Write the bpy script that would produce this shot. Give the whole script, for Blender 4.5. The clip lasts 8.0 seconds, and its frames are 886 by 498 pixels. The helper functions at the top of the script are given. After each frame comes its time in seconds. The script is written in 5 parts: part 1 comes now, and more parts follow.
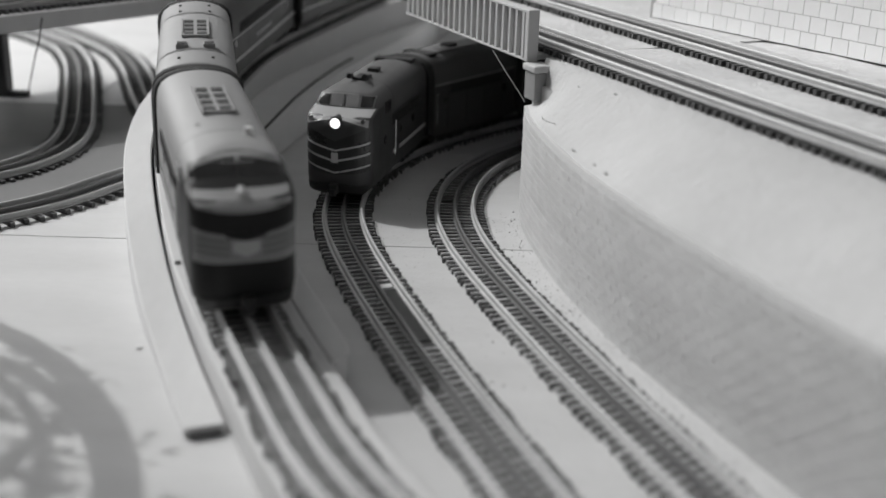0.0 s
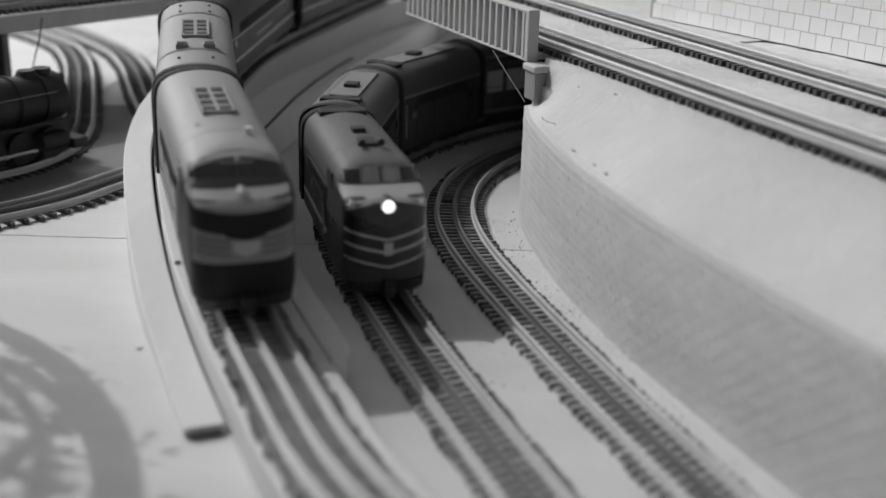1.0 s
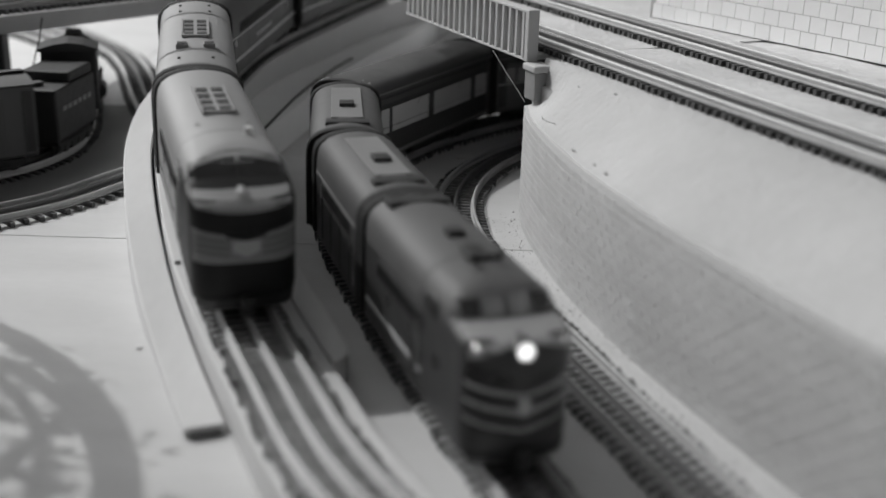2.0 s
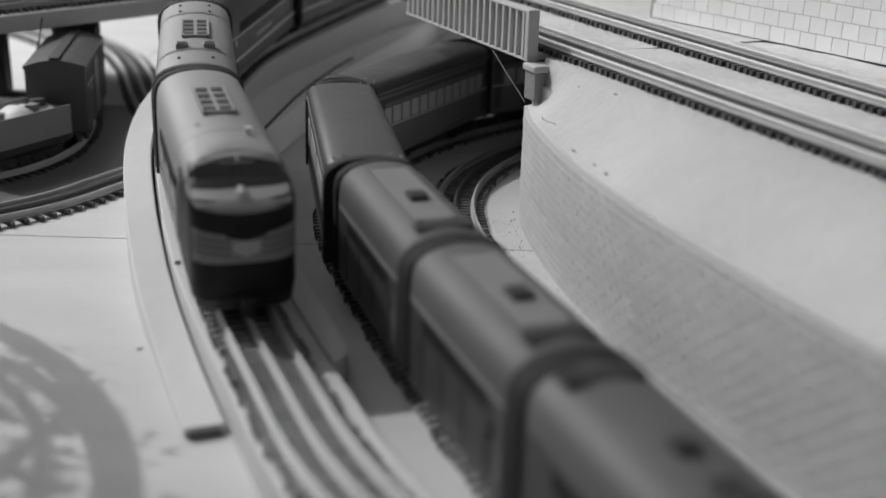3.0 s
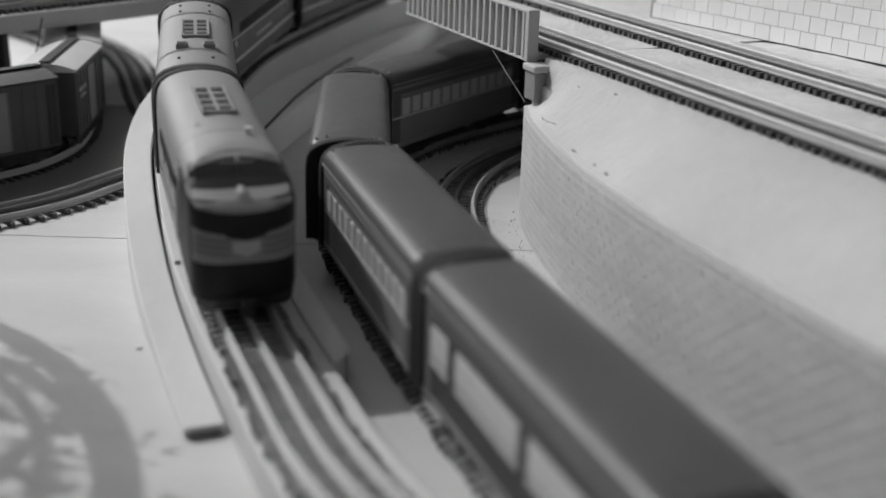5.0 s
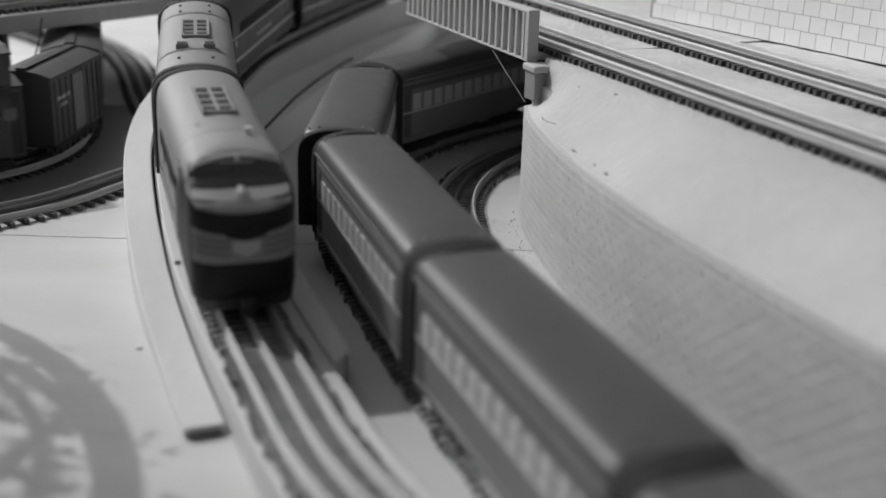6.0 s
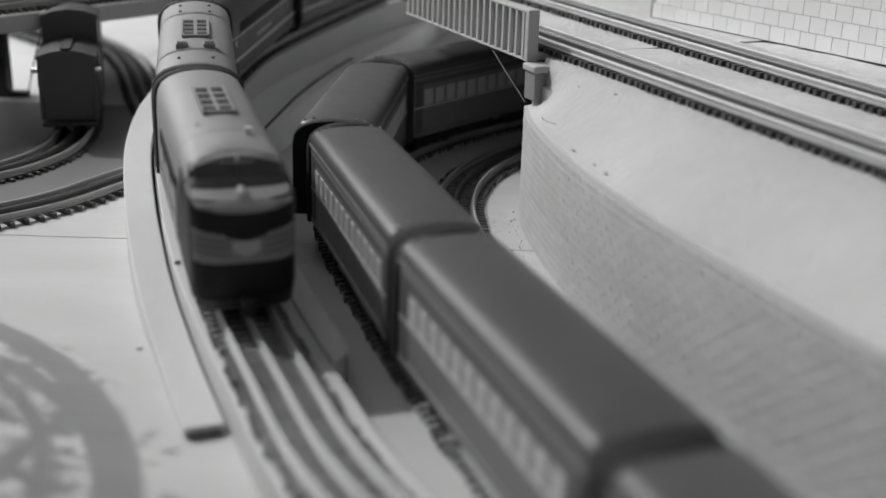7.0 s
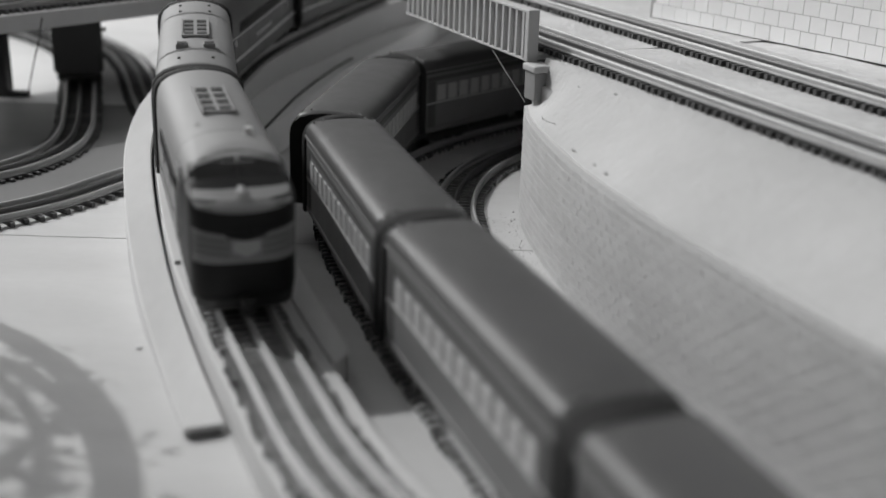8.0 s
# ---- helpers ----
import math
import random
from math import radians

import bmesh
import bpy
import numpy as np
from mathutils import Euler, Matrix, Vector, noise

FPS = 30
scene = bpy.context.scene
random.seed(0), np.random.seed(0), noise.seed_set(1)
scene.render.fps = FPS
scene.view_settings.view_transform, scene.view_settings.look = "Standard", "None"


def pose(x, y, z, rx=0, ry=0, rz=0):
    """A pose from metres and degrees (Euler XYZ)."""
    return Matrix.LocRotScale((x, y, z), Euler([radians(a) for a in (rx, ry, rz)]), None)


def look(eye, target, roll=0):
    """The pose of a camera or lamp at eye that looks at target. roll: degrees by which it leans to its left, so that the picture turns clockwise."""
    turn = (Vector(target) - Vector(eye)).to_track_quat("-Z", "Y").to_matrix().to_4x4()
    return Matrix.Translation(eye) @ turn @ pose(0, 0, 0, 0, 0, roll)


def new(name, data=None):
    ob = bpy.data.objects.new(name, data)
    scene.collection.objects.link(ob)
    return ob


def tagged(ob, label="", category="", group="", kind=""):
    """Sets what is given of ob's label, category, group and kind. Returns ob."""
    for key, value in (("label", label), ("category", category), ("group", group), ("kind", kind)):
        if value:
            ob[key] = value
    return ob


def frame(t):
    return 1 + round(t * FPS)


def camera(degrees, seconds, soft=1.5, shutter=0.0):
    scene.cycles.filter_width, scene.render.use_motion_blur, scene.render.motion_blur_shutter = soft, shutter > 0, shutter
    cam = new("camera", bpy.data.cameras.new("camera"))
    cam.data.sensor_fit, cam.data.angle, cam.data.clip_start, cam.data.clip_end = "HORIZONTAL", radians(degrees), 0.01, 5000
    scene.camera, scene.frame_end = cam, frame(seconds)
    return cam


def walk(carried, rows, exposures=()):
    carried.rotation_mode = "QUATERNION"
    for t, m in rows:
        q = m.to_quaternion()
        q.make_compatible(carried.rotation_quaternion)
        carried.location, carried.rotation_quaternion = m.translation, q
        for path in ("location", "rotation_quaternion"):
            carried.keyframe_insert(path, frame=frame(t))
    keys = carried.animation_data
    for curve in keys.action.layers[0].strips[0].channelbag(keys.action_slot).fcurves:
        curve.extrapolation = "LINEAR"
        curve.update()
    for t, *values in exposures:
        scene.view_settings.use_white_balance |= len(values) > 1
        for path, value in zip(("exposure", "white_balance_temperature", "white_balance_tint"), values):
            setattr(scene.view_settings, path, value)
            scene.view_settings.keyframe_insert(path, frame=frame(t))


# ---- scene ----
import functools

# ------------------------------------------------------------------ camera
# still camera on a tripod at the edge of the layout table
EYE = (0.0, 0.0, 0.324)
cam = camera(41.2, 8.0, soft=1.6, shutter=0.5)
cam.data.dof.use_dof = True
cam.data.dof.focus_distance = 1.0
cam.data.dof.aperture_fstop = 3.7
CAM_POSE = pose(*EYE, 90 - 20.0) @ pose(0, 0, 0, 0, 0, 1.70)
walk(cam, [(0.0, CAM_POSE), (8.0, CAM_POSE)], exposures=[(0.0, 0.16), (0.5, 0.09), (1.0, 0.02), (1.7, 0.0), (8.0, 0.0)])

# ------------------------------------------------------------------ light
SUN_FROM = Vector((-0.607, 0.36, 0.708)).normalized()
world = bpy.data.worlds.new("sky")
scene.world = world
world.use_nodes = True
wn = world.node_tree.nodes
sky = wn.new("ShaderNodeTexSky")
sky.sky_type = "NISHITA"
sky.sun_disc = False
sky.sun_elevation = math.asin(SUN_FROM.z)
sky.sun_rotation = math.atan2(SUN_FROM.x, SUN_FROM.y)
grey_sky = wn.new("ShaderNodeRGBToBW")
world.node_tree.links.new(sky.outputs[0], grey_sky.inputs[0])
world.node_tree.links.new(grey_sky.outputs[0], wn["Background"].inputs["Color"])
wn["Background"].inputs["Strength"].default_value = 0.08

sun = new("sun", bpy.data.lights.new("sun", "SUN"))
sun.data.energy = 1.68
sun.data.angle = radians(1.0)
sun.matrix_world = look(SUN_FROM * 3, (0, 0, 0))

# added fill lamp just inside the unseen window, standing in for its skylight
window_sky = new("window_sky", bpy.data.lights.new("window_sky", "AREA"))
window_sky.data.shape = "RECTANGLE"
window_sky.data.size, window_sky.data.size_y = 2.0, 1.9
window_sky.data.energy = 40
window_sky.matrix_world = look((-1.62, 2.2, 1.35), (0.3, 0.8, 0.0))


# ------------------------------------------------------------------ materials
def material(name, value, rough=0.6, vary=0.15, scale=40.0, bump=0.0, bump_scale=200.0, metal=0.0, island=0.0,
             per_object=0.0, stretch=(1, 1, 1), coat=0.0, stain=0.0, stain_scale=6.0, spec=0.5):
    """A grey procedural surface: a base value with fine grain, broad stains and a fine relief."""
    m = bpy.data.materials.new(name)
    m.use_nodes = True
    nt = m.node_tree
    n, l = nt.nodes, nt.links
    b = n["Principled BSDF"]
    b.inputs["Roughness"].default_value = rough
    b.inputs["Metallic"].default_value = metal
    b.inputs["Coat Weight"].default_value = coat
    b.inputs["Specular IOR Level"].default_value = spec
    co = n.new("ShaderNodeTexCoord")
    mp = n.new("ShaderNodeMapping")
    mp.inputs["Scale"].default_value = stretch
    l.new(co.outputs["Object"], mp.inputs["Vector"])
    g = n.new("ShaderNodeTexNoise")
    g.inputs["Scale"].default_value = scale
    g.inputs["Detail"].default_value = 6
    l.new(mp.outputs[0], g.inputs["Vector"])
    s = n.new("ShaderNodeTexNoise")
    s.inputs["Scale"].default_value = stain_scale
    s.inputs["Detail"].default_value = 3
    l.new(mp.outputs[0], s.inputs["Vector"])

    def maths(op, a, c):
        x = n.new("ShaderNodeMath")
        x.operation = op
        for i, v in enumerate((a, c)):
            if isinstance(v, (int, float)):
                x.inputs[i].default_value = v
            else:
                l.new(v, x.inputs[i])
        return x.outputs[0]

    v = maths("MULTIPLY_ADD", g.outputs["Fac"], 2 * vary)
    v.node.inputs[2].default_value = 1 - vary
    w = maths("MULTIPLY_ADD", s.outputs["Fac"], 2 * stain)
    w.node.inputs[2].default_value = 1 - stain
    v = maths("MULTIPLY", v, w)
    if island:
        geo = n.new("ShaderNodeNewGeometry")
        r = maths("MULTIPLY_ADD", geo.outputs["Random Per Island"], 2 * island)
        r.node.inputs[2].default_value = 1 - island
        v = maths("MULTIPLY", v, r)
    if per_object:
        info = n.new("ShaderNodeObjectInfo")
        r = maths("MULTIPLY_ADD", info.outputs["Random"], 2 * per_object)
        r.node.inputs[2].default_value = 1 - per_object
        v = maths("MULTIPLY", v, r)
    v = maths("MULTIPLY", v, value)
    l.new(v, b.inputs["Base Color"])
    rr = maths("MULTIPLY_ADD", g.outputs["Fac"], 0.25)
    rr.node.inputs[2].default_value = max(rough - 0.12, 0.02)
    l.new(rr, b.inputs["Roughness"])
    if bump:
        bn = n.new("ShaderNodeTexNoise")
        bn.inputs["Scale"].default_value = bump_scale
        bn.inputs["Detail"].default_value = 5
        l.new(mp.outputs[0], bn.inputs["Vector"])
        bu = n.new("ShaderNodeBump")
        bu.inputs["Strength"].default_value = bump
        bu.inputs["Distance"].default_value = 0.002
        l.new(bn.outputs["Fac"], bu.inputs["Height"])
        l.new(bu.outputs[0], b.inputs["Normal"])
    return m


BOARD = material("painted_plywood", 0.56, 0.7, 0.07, 70, 0.2, 320, stain=0.13, stain_scale=7, stretch=(1, 3.5, 1))
RISER = material("white_riser_paint", 0.84, 0.7, 0.05, 60, 0.12, 300, stain=0.08, stain_scale=9)
LEAF = material("dark_foliage", 0.08, 0.8, 0.3, 90, island=0.4)
RAMP = material("ramp_plywood", 0.55, 0.7, 0.07, 80, 0.15, 250, stain=0.10, stain_scale=9)
PLANK = material("plank_wood", 0.60, 0.65, 0.06, 50, 0.15, 260, stain=0.08, stain_scale=10, stretch=(3, 1, 1))
PLASTER = material("rough_plaster", 0.50, 0.85, 0.07, 70, 0.6, 150, stain=0.24, stain_scale=7)
TORN = material("torn_plaster_edge", 0.34, 0.9, 0.3, 200, 0.5, 300)
DECKTOP = material("deck_plaster", 0.60, 0.85, 0.14, 90, 0.9, 160, stain=0.25, stain_scale=12)
BRICK = material("brick_paper", 0.52, 0.8, 0.05, 140, 0.3, 400, per_object=0.045, island=0.045, stain=0.13, stain_scale=11)
BRICKBASE = material("brick_paper_joint", 0.54, 0.85, 0.06, 150, 0.3, 300, stain=0.08, stain_scale=16)
BLOCK = material("block_paper", 0.92, 0.7, 0.04, 30, 0.1, 150, per_object=0.04)
MORTAR = material("mortar_grey", 0.70, 0.9, 0.08, 150)
TIE = material("tie_wood", 0.065, 0.75, 0.3, 250, 0.3, 500, per_object=0.4)
TIE_STUFF = material("tie_wood_far", 0.065, 0.75, 0.3, 250, 0.3, 500, island=0.4)
RAIL = material("tinned_rail", 0.46, 0.52, 0.15, 120, metal=0.25, stain=0.2, stain_scale=20)
MIDRAIL = material("dark_rail", 0.14, 0.5, 0.2, 120, metal=0.4, stain=0.2, stain_scale=20)
SILVER = material("silver_paint", 0.255, 0.58, 0.07, 60, metal=0.08, stain=0.08, stain_scale=18)
DARKPAINT = material("dark_loco_paint", 0.018, 0.3, 0.15, 50, stain=0.15, stain_scale=20, coat=0.2)
MIDPAINT = material("mid_grey_paint", 0.098, 0.58, 0.14, 60, stain=0.18, stain_scale=20, spec=0.35)
SIDEPAINT = material("loco_side_paint", 0.045, 0.45, 0.14, 60, stain=0.2, stain_scale=20, coat=0.05)
LIGHTPAINT = material("light_stripe_paint", 0.5, 0.4, 0.1, 60)
CARROOF = material("car_roof_paint", 0.080, 0.42, 0.12, 60, stain=0.22, stain_scale=14, spec=0.45)
CARSIDE = material("car_side_paint", 0.185, 0.38, 0.12, 60, stain=0.15, stain_scale=18, coat=0.2)
NOSEBLACK = material("black_nose_paint", 0.010, 0.5, 0.15, 60, stain=0.12, stain_scale=20, spec=0.25)
BLACK = material("black_underframe", 0.018, 0.55, 0.3, 120)
RUBBER = material("black_diaphragm", 0.010, 0.8, 0.3, 120)
GLASS = material("dark_window", 0.03, 0.08, 0.1, 30, spec=0.8)
PANE = material("reflecting_pane", 0.42, 0.16, 0.1, 60, metal=0.6)
FROST = material("pale_window_strip", 0.50, 0.3, 0.08, 40)
CREAM = material("pale_car_paint", 0.62, 0.45, 0.08, 60, stain=0.1, stain_scale=20)
HOOD = material("pale_hood_paint", 0.36, 0.4, 0.08, 60, stain=0.1, stain_scale=20, coat=0.2)
# dark grey that deepens the shelf's shade on the table
SHADE_GREY = material("shade_grey_sheet", 0.16, 0.6, 0.12, 60, 0.1, 250, stain=0.2, stain_scale=9)
GREYCAR = material("grey_car_paint", 0.20, 0.5, 0.10, 60, stain=0.15, stain_scale=20)
DARKCAR = material("dark_car_paint", 0.06, 0.5, 0.15, 60, stain=0.15, stain_scale=20)
GIRDER = material("grey_girder_plastic", 0.52, 0.5, 0.06, 60, stain=0.08, stain_scale=20)
CONCRETE = material("dark_concrete", 0.26, 0.8, 0.12, 120, 0.3, 300)
WALLPAINT = material("room_wall_paint", 0.70, 0.85, 0.04, 8, 0.1, 60, stain=0.06, stain_scale=1.2)
CEILPAINT = material("ceiling_paint", 0.8, 0.9, 0.03, 8, 0.1, 60)
FLOORWOOD = material("floor_wood", 0.18, 0.5, 0.2, 20, stain=0.2, stain_scale=2, stretch=(1, 8, 1))
CRUMB = material("crumb_dirt", 0.16, 0.9, 0.3, 200, island=0.6)
WIRE = material("wire_black", 0.03, 0.5, 0.1, 60)
CHROME = material("bright_metal", 0.75, 0.2, 0.05, 60, metal=1.0)


def lamp_material(name, strength):
    m = bpy.data.materials.new(name)
    m.use_nodes = True
    b = m.node_tree.nodes["Principled BSDF"]
    b.inputs["Base Color"].default_value = (0.5, 0.5, 0.5, 1)
    b.inputs["Emission Color"].default_value = (1, 1, 1, 1)
    b.inputs["Emission Strength"].default_value = strength
    return m


LIT = lamp_material("lit_headlamp", 1.3)


# ------------------------------------------------------------------ mesh helpers
def link(name, bm, mat, parent=None, label="", smooth=None, m=None):
    me = bpy.data.meshes.new(name)
    bm.normal_update()
    bm.to_mesh(me)
    bm.free()
    me.materials.append(mat)
    ob = new(name, me)
    if smooth:
        for p in me.polygons:
            p.use_smooth = True
        me.set_sharp_from_angle(angle=radians(smooth))
    if parent:
        ob.parent = parent
    if m:
        ob.matrix_basis = m
    if label:
        ob["label"] = label
    return ob


def part(name, bm, mat, parent, label="", smooth=None, m=None):
    """One mesh object under a thing or under a part."""
    return link(name, bm, mat, parent, label, smooth, m)


def same_mesh(name, ob, parent, m, label=""):
    """Another piece on the mesh of ob."""
    o = new(name, ob.data)
    o.parent = parent
    o.matrix_basis = m
    if label:
        o["label"] = label
    return o


def empty(name, m=None):
    e = new(name)
    e.empty_display_size = 0.02
    if m:
        e.matrix_basis = m
    return e


def box(x0, x1, y0, y1, z0, z1, bevel=0.0, bm=None):
    bm = bm or bmesh.new()
    vs = [bm.verts.new((x, y, z)) for x in (x0, x1) for y in (y0, y1) for z in (z0, z1)]
    fs = [(0, 1, 3, 2), (4, 6, 7, 5), (0, 4, 5, 1), (2, 3, 7, 6), (0, 2, 6, 4), (1, 5, 7, 3)]
    made = [bm.faces.new([vs[i] for i in f]) for f in fs]
    if bevel:
        edges = {e for f in made for e in f.edges}
        bmesh.ops.bevel(bm, geom=list(edges), offset=bevel, segments=2, affect="EDGES", profile=0.5)
    return bm


def tube(r, p0, p1, n=12, bm=None, r1=None):
    """A closed cylinder or cone from p0 to p1."""
    bm = bm or bmesh.new()
    p0, p1 = Vector(p0), Vector(p1)
    q = (p1 - p0).to_track_quat("Z", "Y")
    rings = []
    for p, rad in ((p0, r), (p1, r if r1 is None else r1)):
        rings.append([bm.verts.new(p + q @ Vector((rad * math.cos(a), rad * math.sin(a), 0)))
                      for a in (2 * math.pi * i / n for i in range(n))])
    for i in range(n):
        j = (i + 1) % n
        bm.faces.new((rings[0][i], rings[0][j], rings[1][j], rings[1][i]))
    bm.faces.new(rings[0][::-1])
    bm.faces.new(rings[1])
    return bm


def loft(rings, bm=None, cap=True, closed=True):
    """Joins rings of equally many points into a skin."""
    bm = bm or bmesh.new()
    rows = [[bm.verts.new(p) for p in r] for r in rings]
    n = len(rows[0])
    for a, b in zip(rows, rows[1:]):
        for i in range(n if closed else n - 1):
            j = (i + 1) % n
            bm.faces.new((a[i], b[i], b[j], a[j]))
    if cap:
        bm.faces.new(rows[0])
        bm.faces.new(rows[-1][::-1])
    bmesh.ops.recalc_face_normals(bm, faces=bm.faces)
    return bm


def wire_curve(name, pts, r, mat, parent=None):
    """A bent wire as a tube through points."""
    bm = bmesh.new()
    rings = []
    pts = [Vector(p) for p in pts]
    for i, p in enumerate(pts):
        d = (pts[min(i + 1, len(pts) - 1)] - pts[max(i - 1, 0)]).normalized()
        q = d.to_track_quat("Z", "Y")
        rings.append([p + q @ Vector((r * math.cos(a), r * math.sin(a), 0)) for a in (math.pi * k / 4 for k in range(8))])
    loft(rings, bm)
    return link(name, bm, mat, parent, smooth=60)


# ------------------------------------------------------------------ track lines
STEP = 0.004


class Line:
    """A track's centre line: even steps of place, heading and height."""

    def __init__(self, pts, zs, origin=0.0):
        self.p = np.array(pts)
        self.z = np.array(zs)
        d = np.gradient(self.p, axis=0)
        self.a = np.unwrap(np.arctan2(d[:, 1], d[:, 0]))
        self.s = np.arange(len(pts)) * STEP - origin

    def at(self, s, off=0.0, up=0.0):
        x = np.interp(s, self.s, self.p[:, 0])
        y = np.interp(s, self.s, self.p[:, 1])
        a = np.interp(s, self.s, self.a)
        z = np.interp(s, self.s, self.z)
        return Vector((x - off * math.sin(a), y + off * math.cos(a), z + up)), a


def by_curvature(x, y, th, length, knots, back, back_k, ahead, ahead_k, z=0.0):
    """A line from a start, a heading and a curvature profile, drawn out behind and ahead."""
    def run(x, y, th, ks, sign):
        out = []
        for k in ks:
            am = th + sign * k * STEP / 2
            x += sign * math.cos(am) * STEP
            y += sign * math.sin(am) * STEP
            th += sign * k * STEP
            out.append((x, y, th))
        return out
    n = int(length / STEP)
    ks = np.interp(np.linspace(0, 1, n), np.linspace(0, 1, len(knots)), knots)
    mid = [(x, y, th)] + run(x, y, th, ks, 1)
    before = run(x, y, th, [back_k] * int(back / STEP), -1)[::-1]
    after = run(*mid[-1], [ahead_k] * int(ahead / STEP), 1)
    allp = before + mid + after
    return Line([(p[0], p[1]) for p in allp], [z] * len(allp), len(before) * STEP)


def by_points(pts, heights=None):
    """A smooth line through plan points (Catmull-Rom), stepped evenly."""
    P = np.array(pts, float)
    H = np.array(heights if heights else [0.0] * len(pts), float)
    Q = np.c_[P, H]
    Q = np.vstack([2 * Q[0] - Q[1], Q, 2 * Q[-1] - Q[-2]])
    out = []
    for i in range(1, len(Q) - 2):
        for t in np.linspace(0, 1, 60, endpoint=False):
            a, b, c, d = Q[i - 1:i + 3]
            out.append(0.5 * (2 * b + (c - a) * t + (2 * a - 5 * b + 4 * c - d) * t * t + (3 * b - a - 3 * c + d) * t ** 3))
    out = np.array(out)
    s = np.r_[0, np.cumsum(np.hypot(*np.diff(out[:, :2], axis=0).T))]
    u = np.arange(0, s[-1], STEP)
    R = np.stack([np.interp(u, s, out[:, k]) for k in range(3)], 1)
    for _ in range(25):
        R[1:-1] = 0.25 * R[:-2] + 0.5 * R[1:-1] + 0.25 * R[2:]
    return Line(R[:, :2], R[:, 2])


GAUGE = 0.03175
RAIL_H = 0.010          # rail head above the board under the ties
MAIN = by_curvature(0.0737, 1.3106, 3.8884, 0.8987, [1.4485, 2.1172, 3.1714, 0.3844, 0.1876, 0.0382],
                    2.6, 1.75, 1.7, 0.0)
INNER = by_curvature(0.0914, 1.2024, 4.0284, 0.7168, [2.3018, 3.2038, 2.4098, 0.2302, 0.2450, -0.0051],
                     0.5, 2.1, 0.75, 0.0)
PARKED = by_points([(0.045, 0.32), (0.003, 0.41), (-0.0315, 0.468), (-0.0585, 0.518), (-0.0945, 0.607), (-0.1205, 0.670), (-0.163, 0.78), (-0.203, 0.91),
                    (-0.235, 1.04), (-0.249, 1.16), (-0.243, 1.29), (-0.214, 1.42), (-0.13, 1.69), (0.0, 2.02)],
                   [0.020, 0.021, 0.022, 0.022, 0.022, 0.0235, 0.030, 0.038, 0.045, 0.053, 0.060, 0.066, 0.075, 0.085])
BED = PARKED
PARKED = by_points([(0.045, 0.32), (0.003, 0.41), (-0.0315, 0.468), (-0.0585, 0.518), (-0.0940, 0.607), (-0.1190, 0.670), (-0.158, 0.78), (-0.195, 0.91),
                    (-0.226, 1.04), (-0.240, 1.16), (-0.235, 1.29), (-0.208, 1.42), (-0.127, 1.69), (0.0, 2.02)],
                   [0.020, 0.021, 0.022, 0.022, 0.022, 0.0235, 0.030, 0.038, 0.045, 0.053, 0.060, 0.066, 0.075, 0.085])
SIDELINE = by_points([(-1.45, -0.42), (-1.46, -0.1), (-1.45, 0.2), (-1.35, 0.58), (-1.12, 0.84), (-0.85, 0.93), (-0.66, 0.94), (-0.50, 0.985), (-0.417, 1.045), (-0.386, 1.12), (-0.391, 1.205),
                      (-0.421, 1.32), (-0.466, 1.474), (-0.505, 1.585), (-0.56, 1.69), (-0.68, 1.81), (-0.87, 1.90), (-1.15, 1.95), (-1.5, 1.95)])
SPUR = by_points([(-0.95, 0.60), (-0.60, 0.76), (-0.369, 0.928), (-0.299, 1.035), (-0.285, 1.06)])
FARLINE = by_points([(-0.330, 1.30), (-0.362, 1.388), (-0.42, 1.555), (-0.485, 1.68), (-0.62, 1.84), (-0.80, 1.95)])
DECK_Z = 0.140
DECK_DIR = Vector((-0.42, 0.907)).normalized()
DECK_NRM = Vector((DECK_DIR.y, -DECK_DIR.x))


def deck_point(along, off):
    p = Vector((0.162, 0.819)) + DECK_DIR * along + DECK_NRM * off
    return p.x, p.y


UPPER = by_points([deck_point(a, 0.027) for a in (-0.75, -0.35, 0.0, 0.35, 0.75)], [DECK_Z] * 5)
UPPER_BACK = by_points([deck_point(a, 0.142) for a in (-0.75, -0.35, 0.0, 0.35, 0.75)], [DECK_Z] * 5)
SHELF_Z = 0.122
SHELF = by_points([(-0.78, 0.88), (-0.62, 1.07), (-0.50, 1.215), (-0.36, 1.385), (-0.24, 1.53)], [SHELF_Z] * 5)


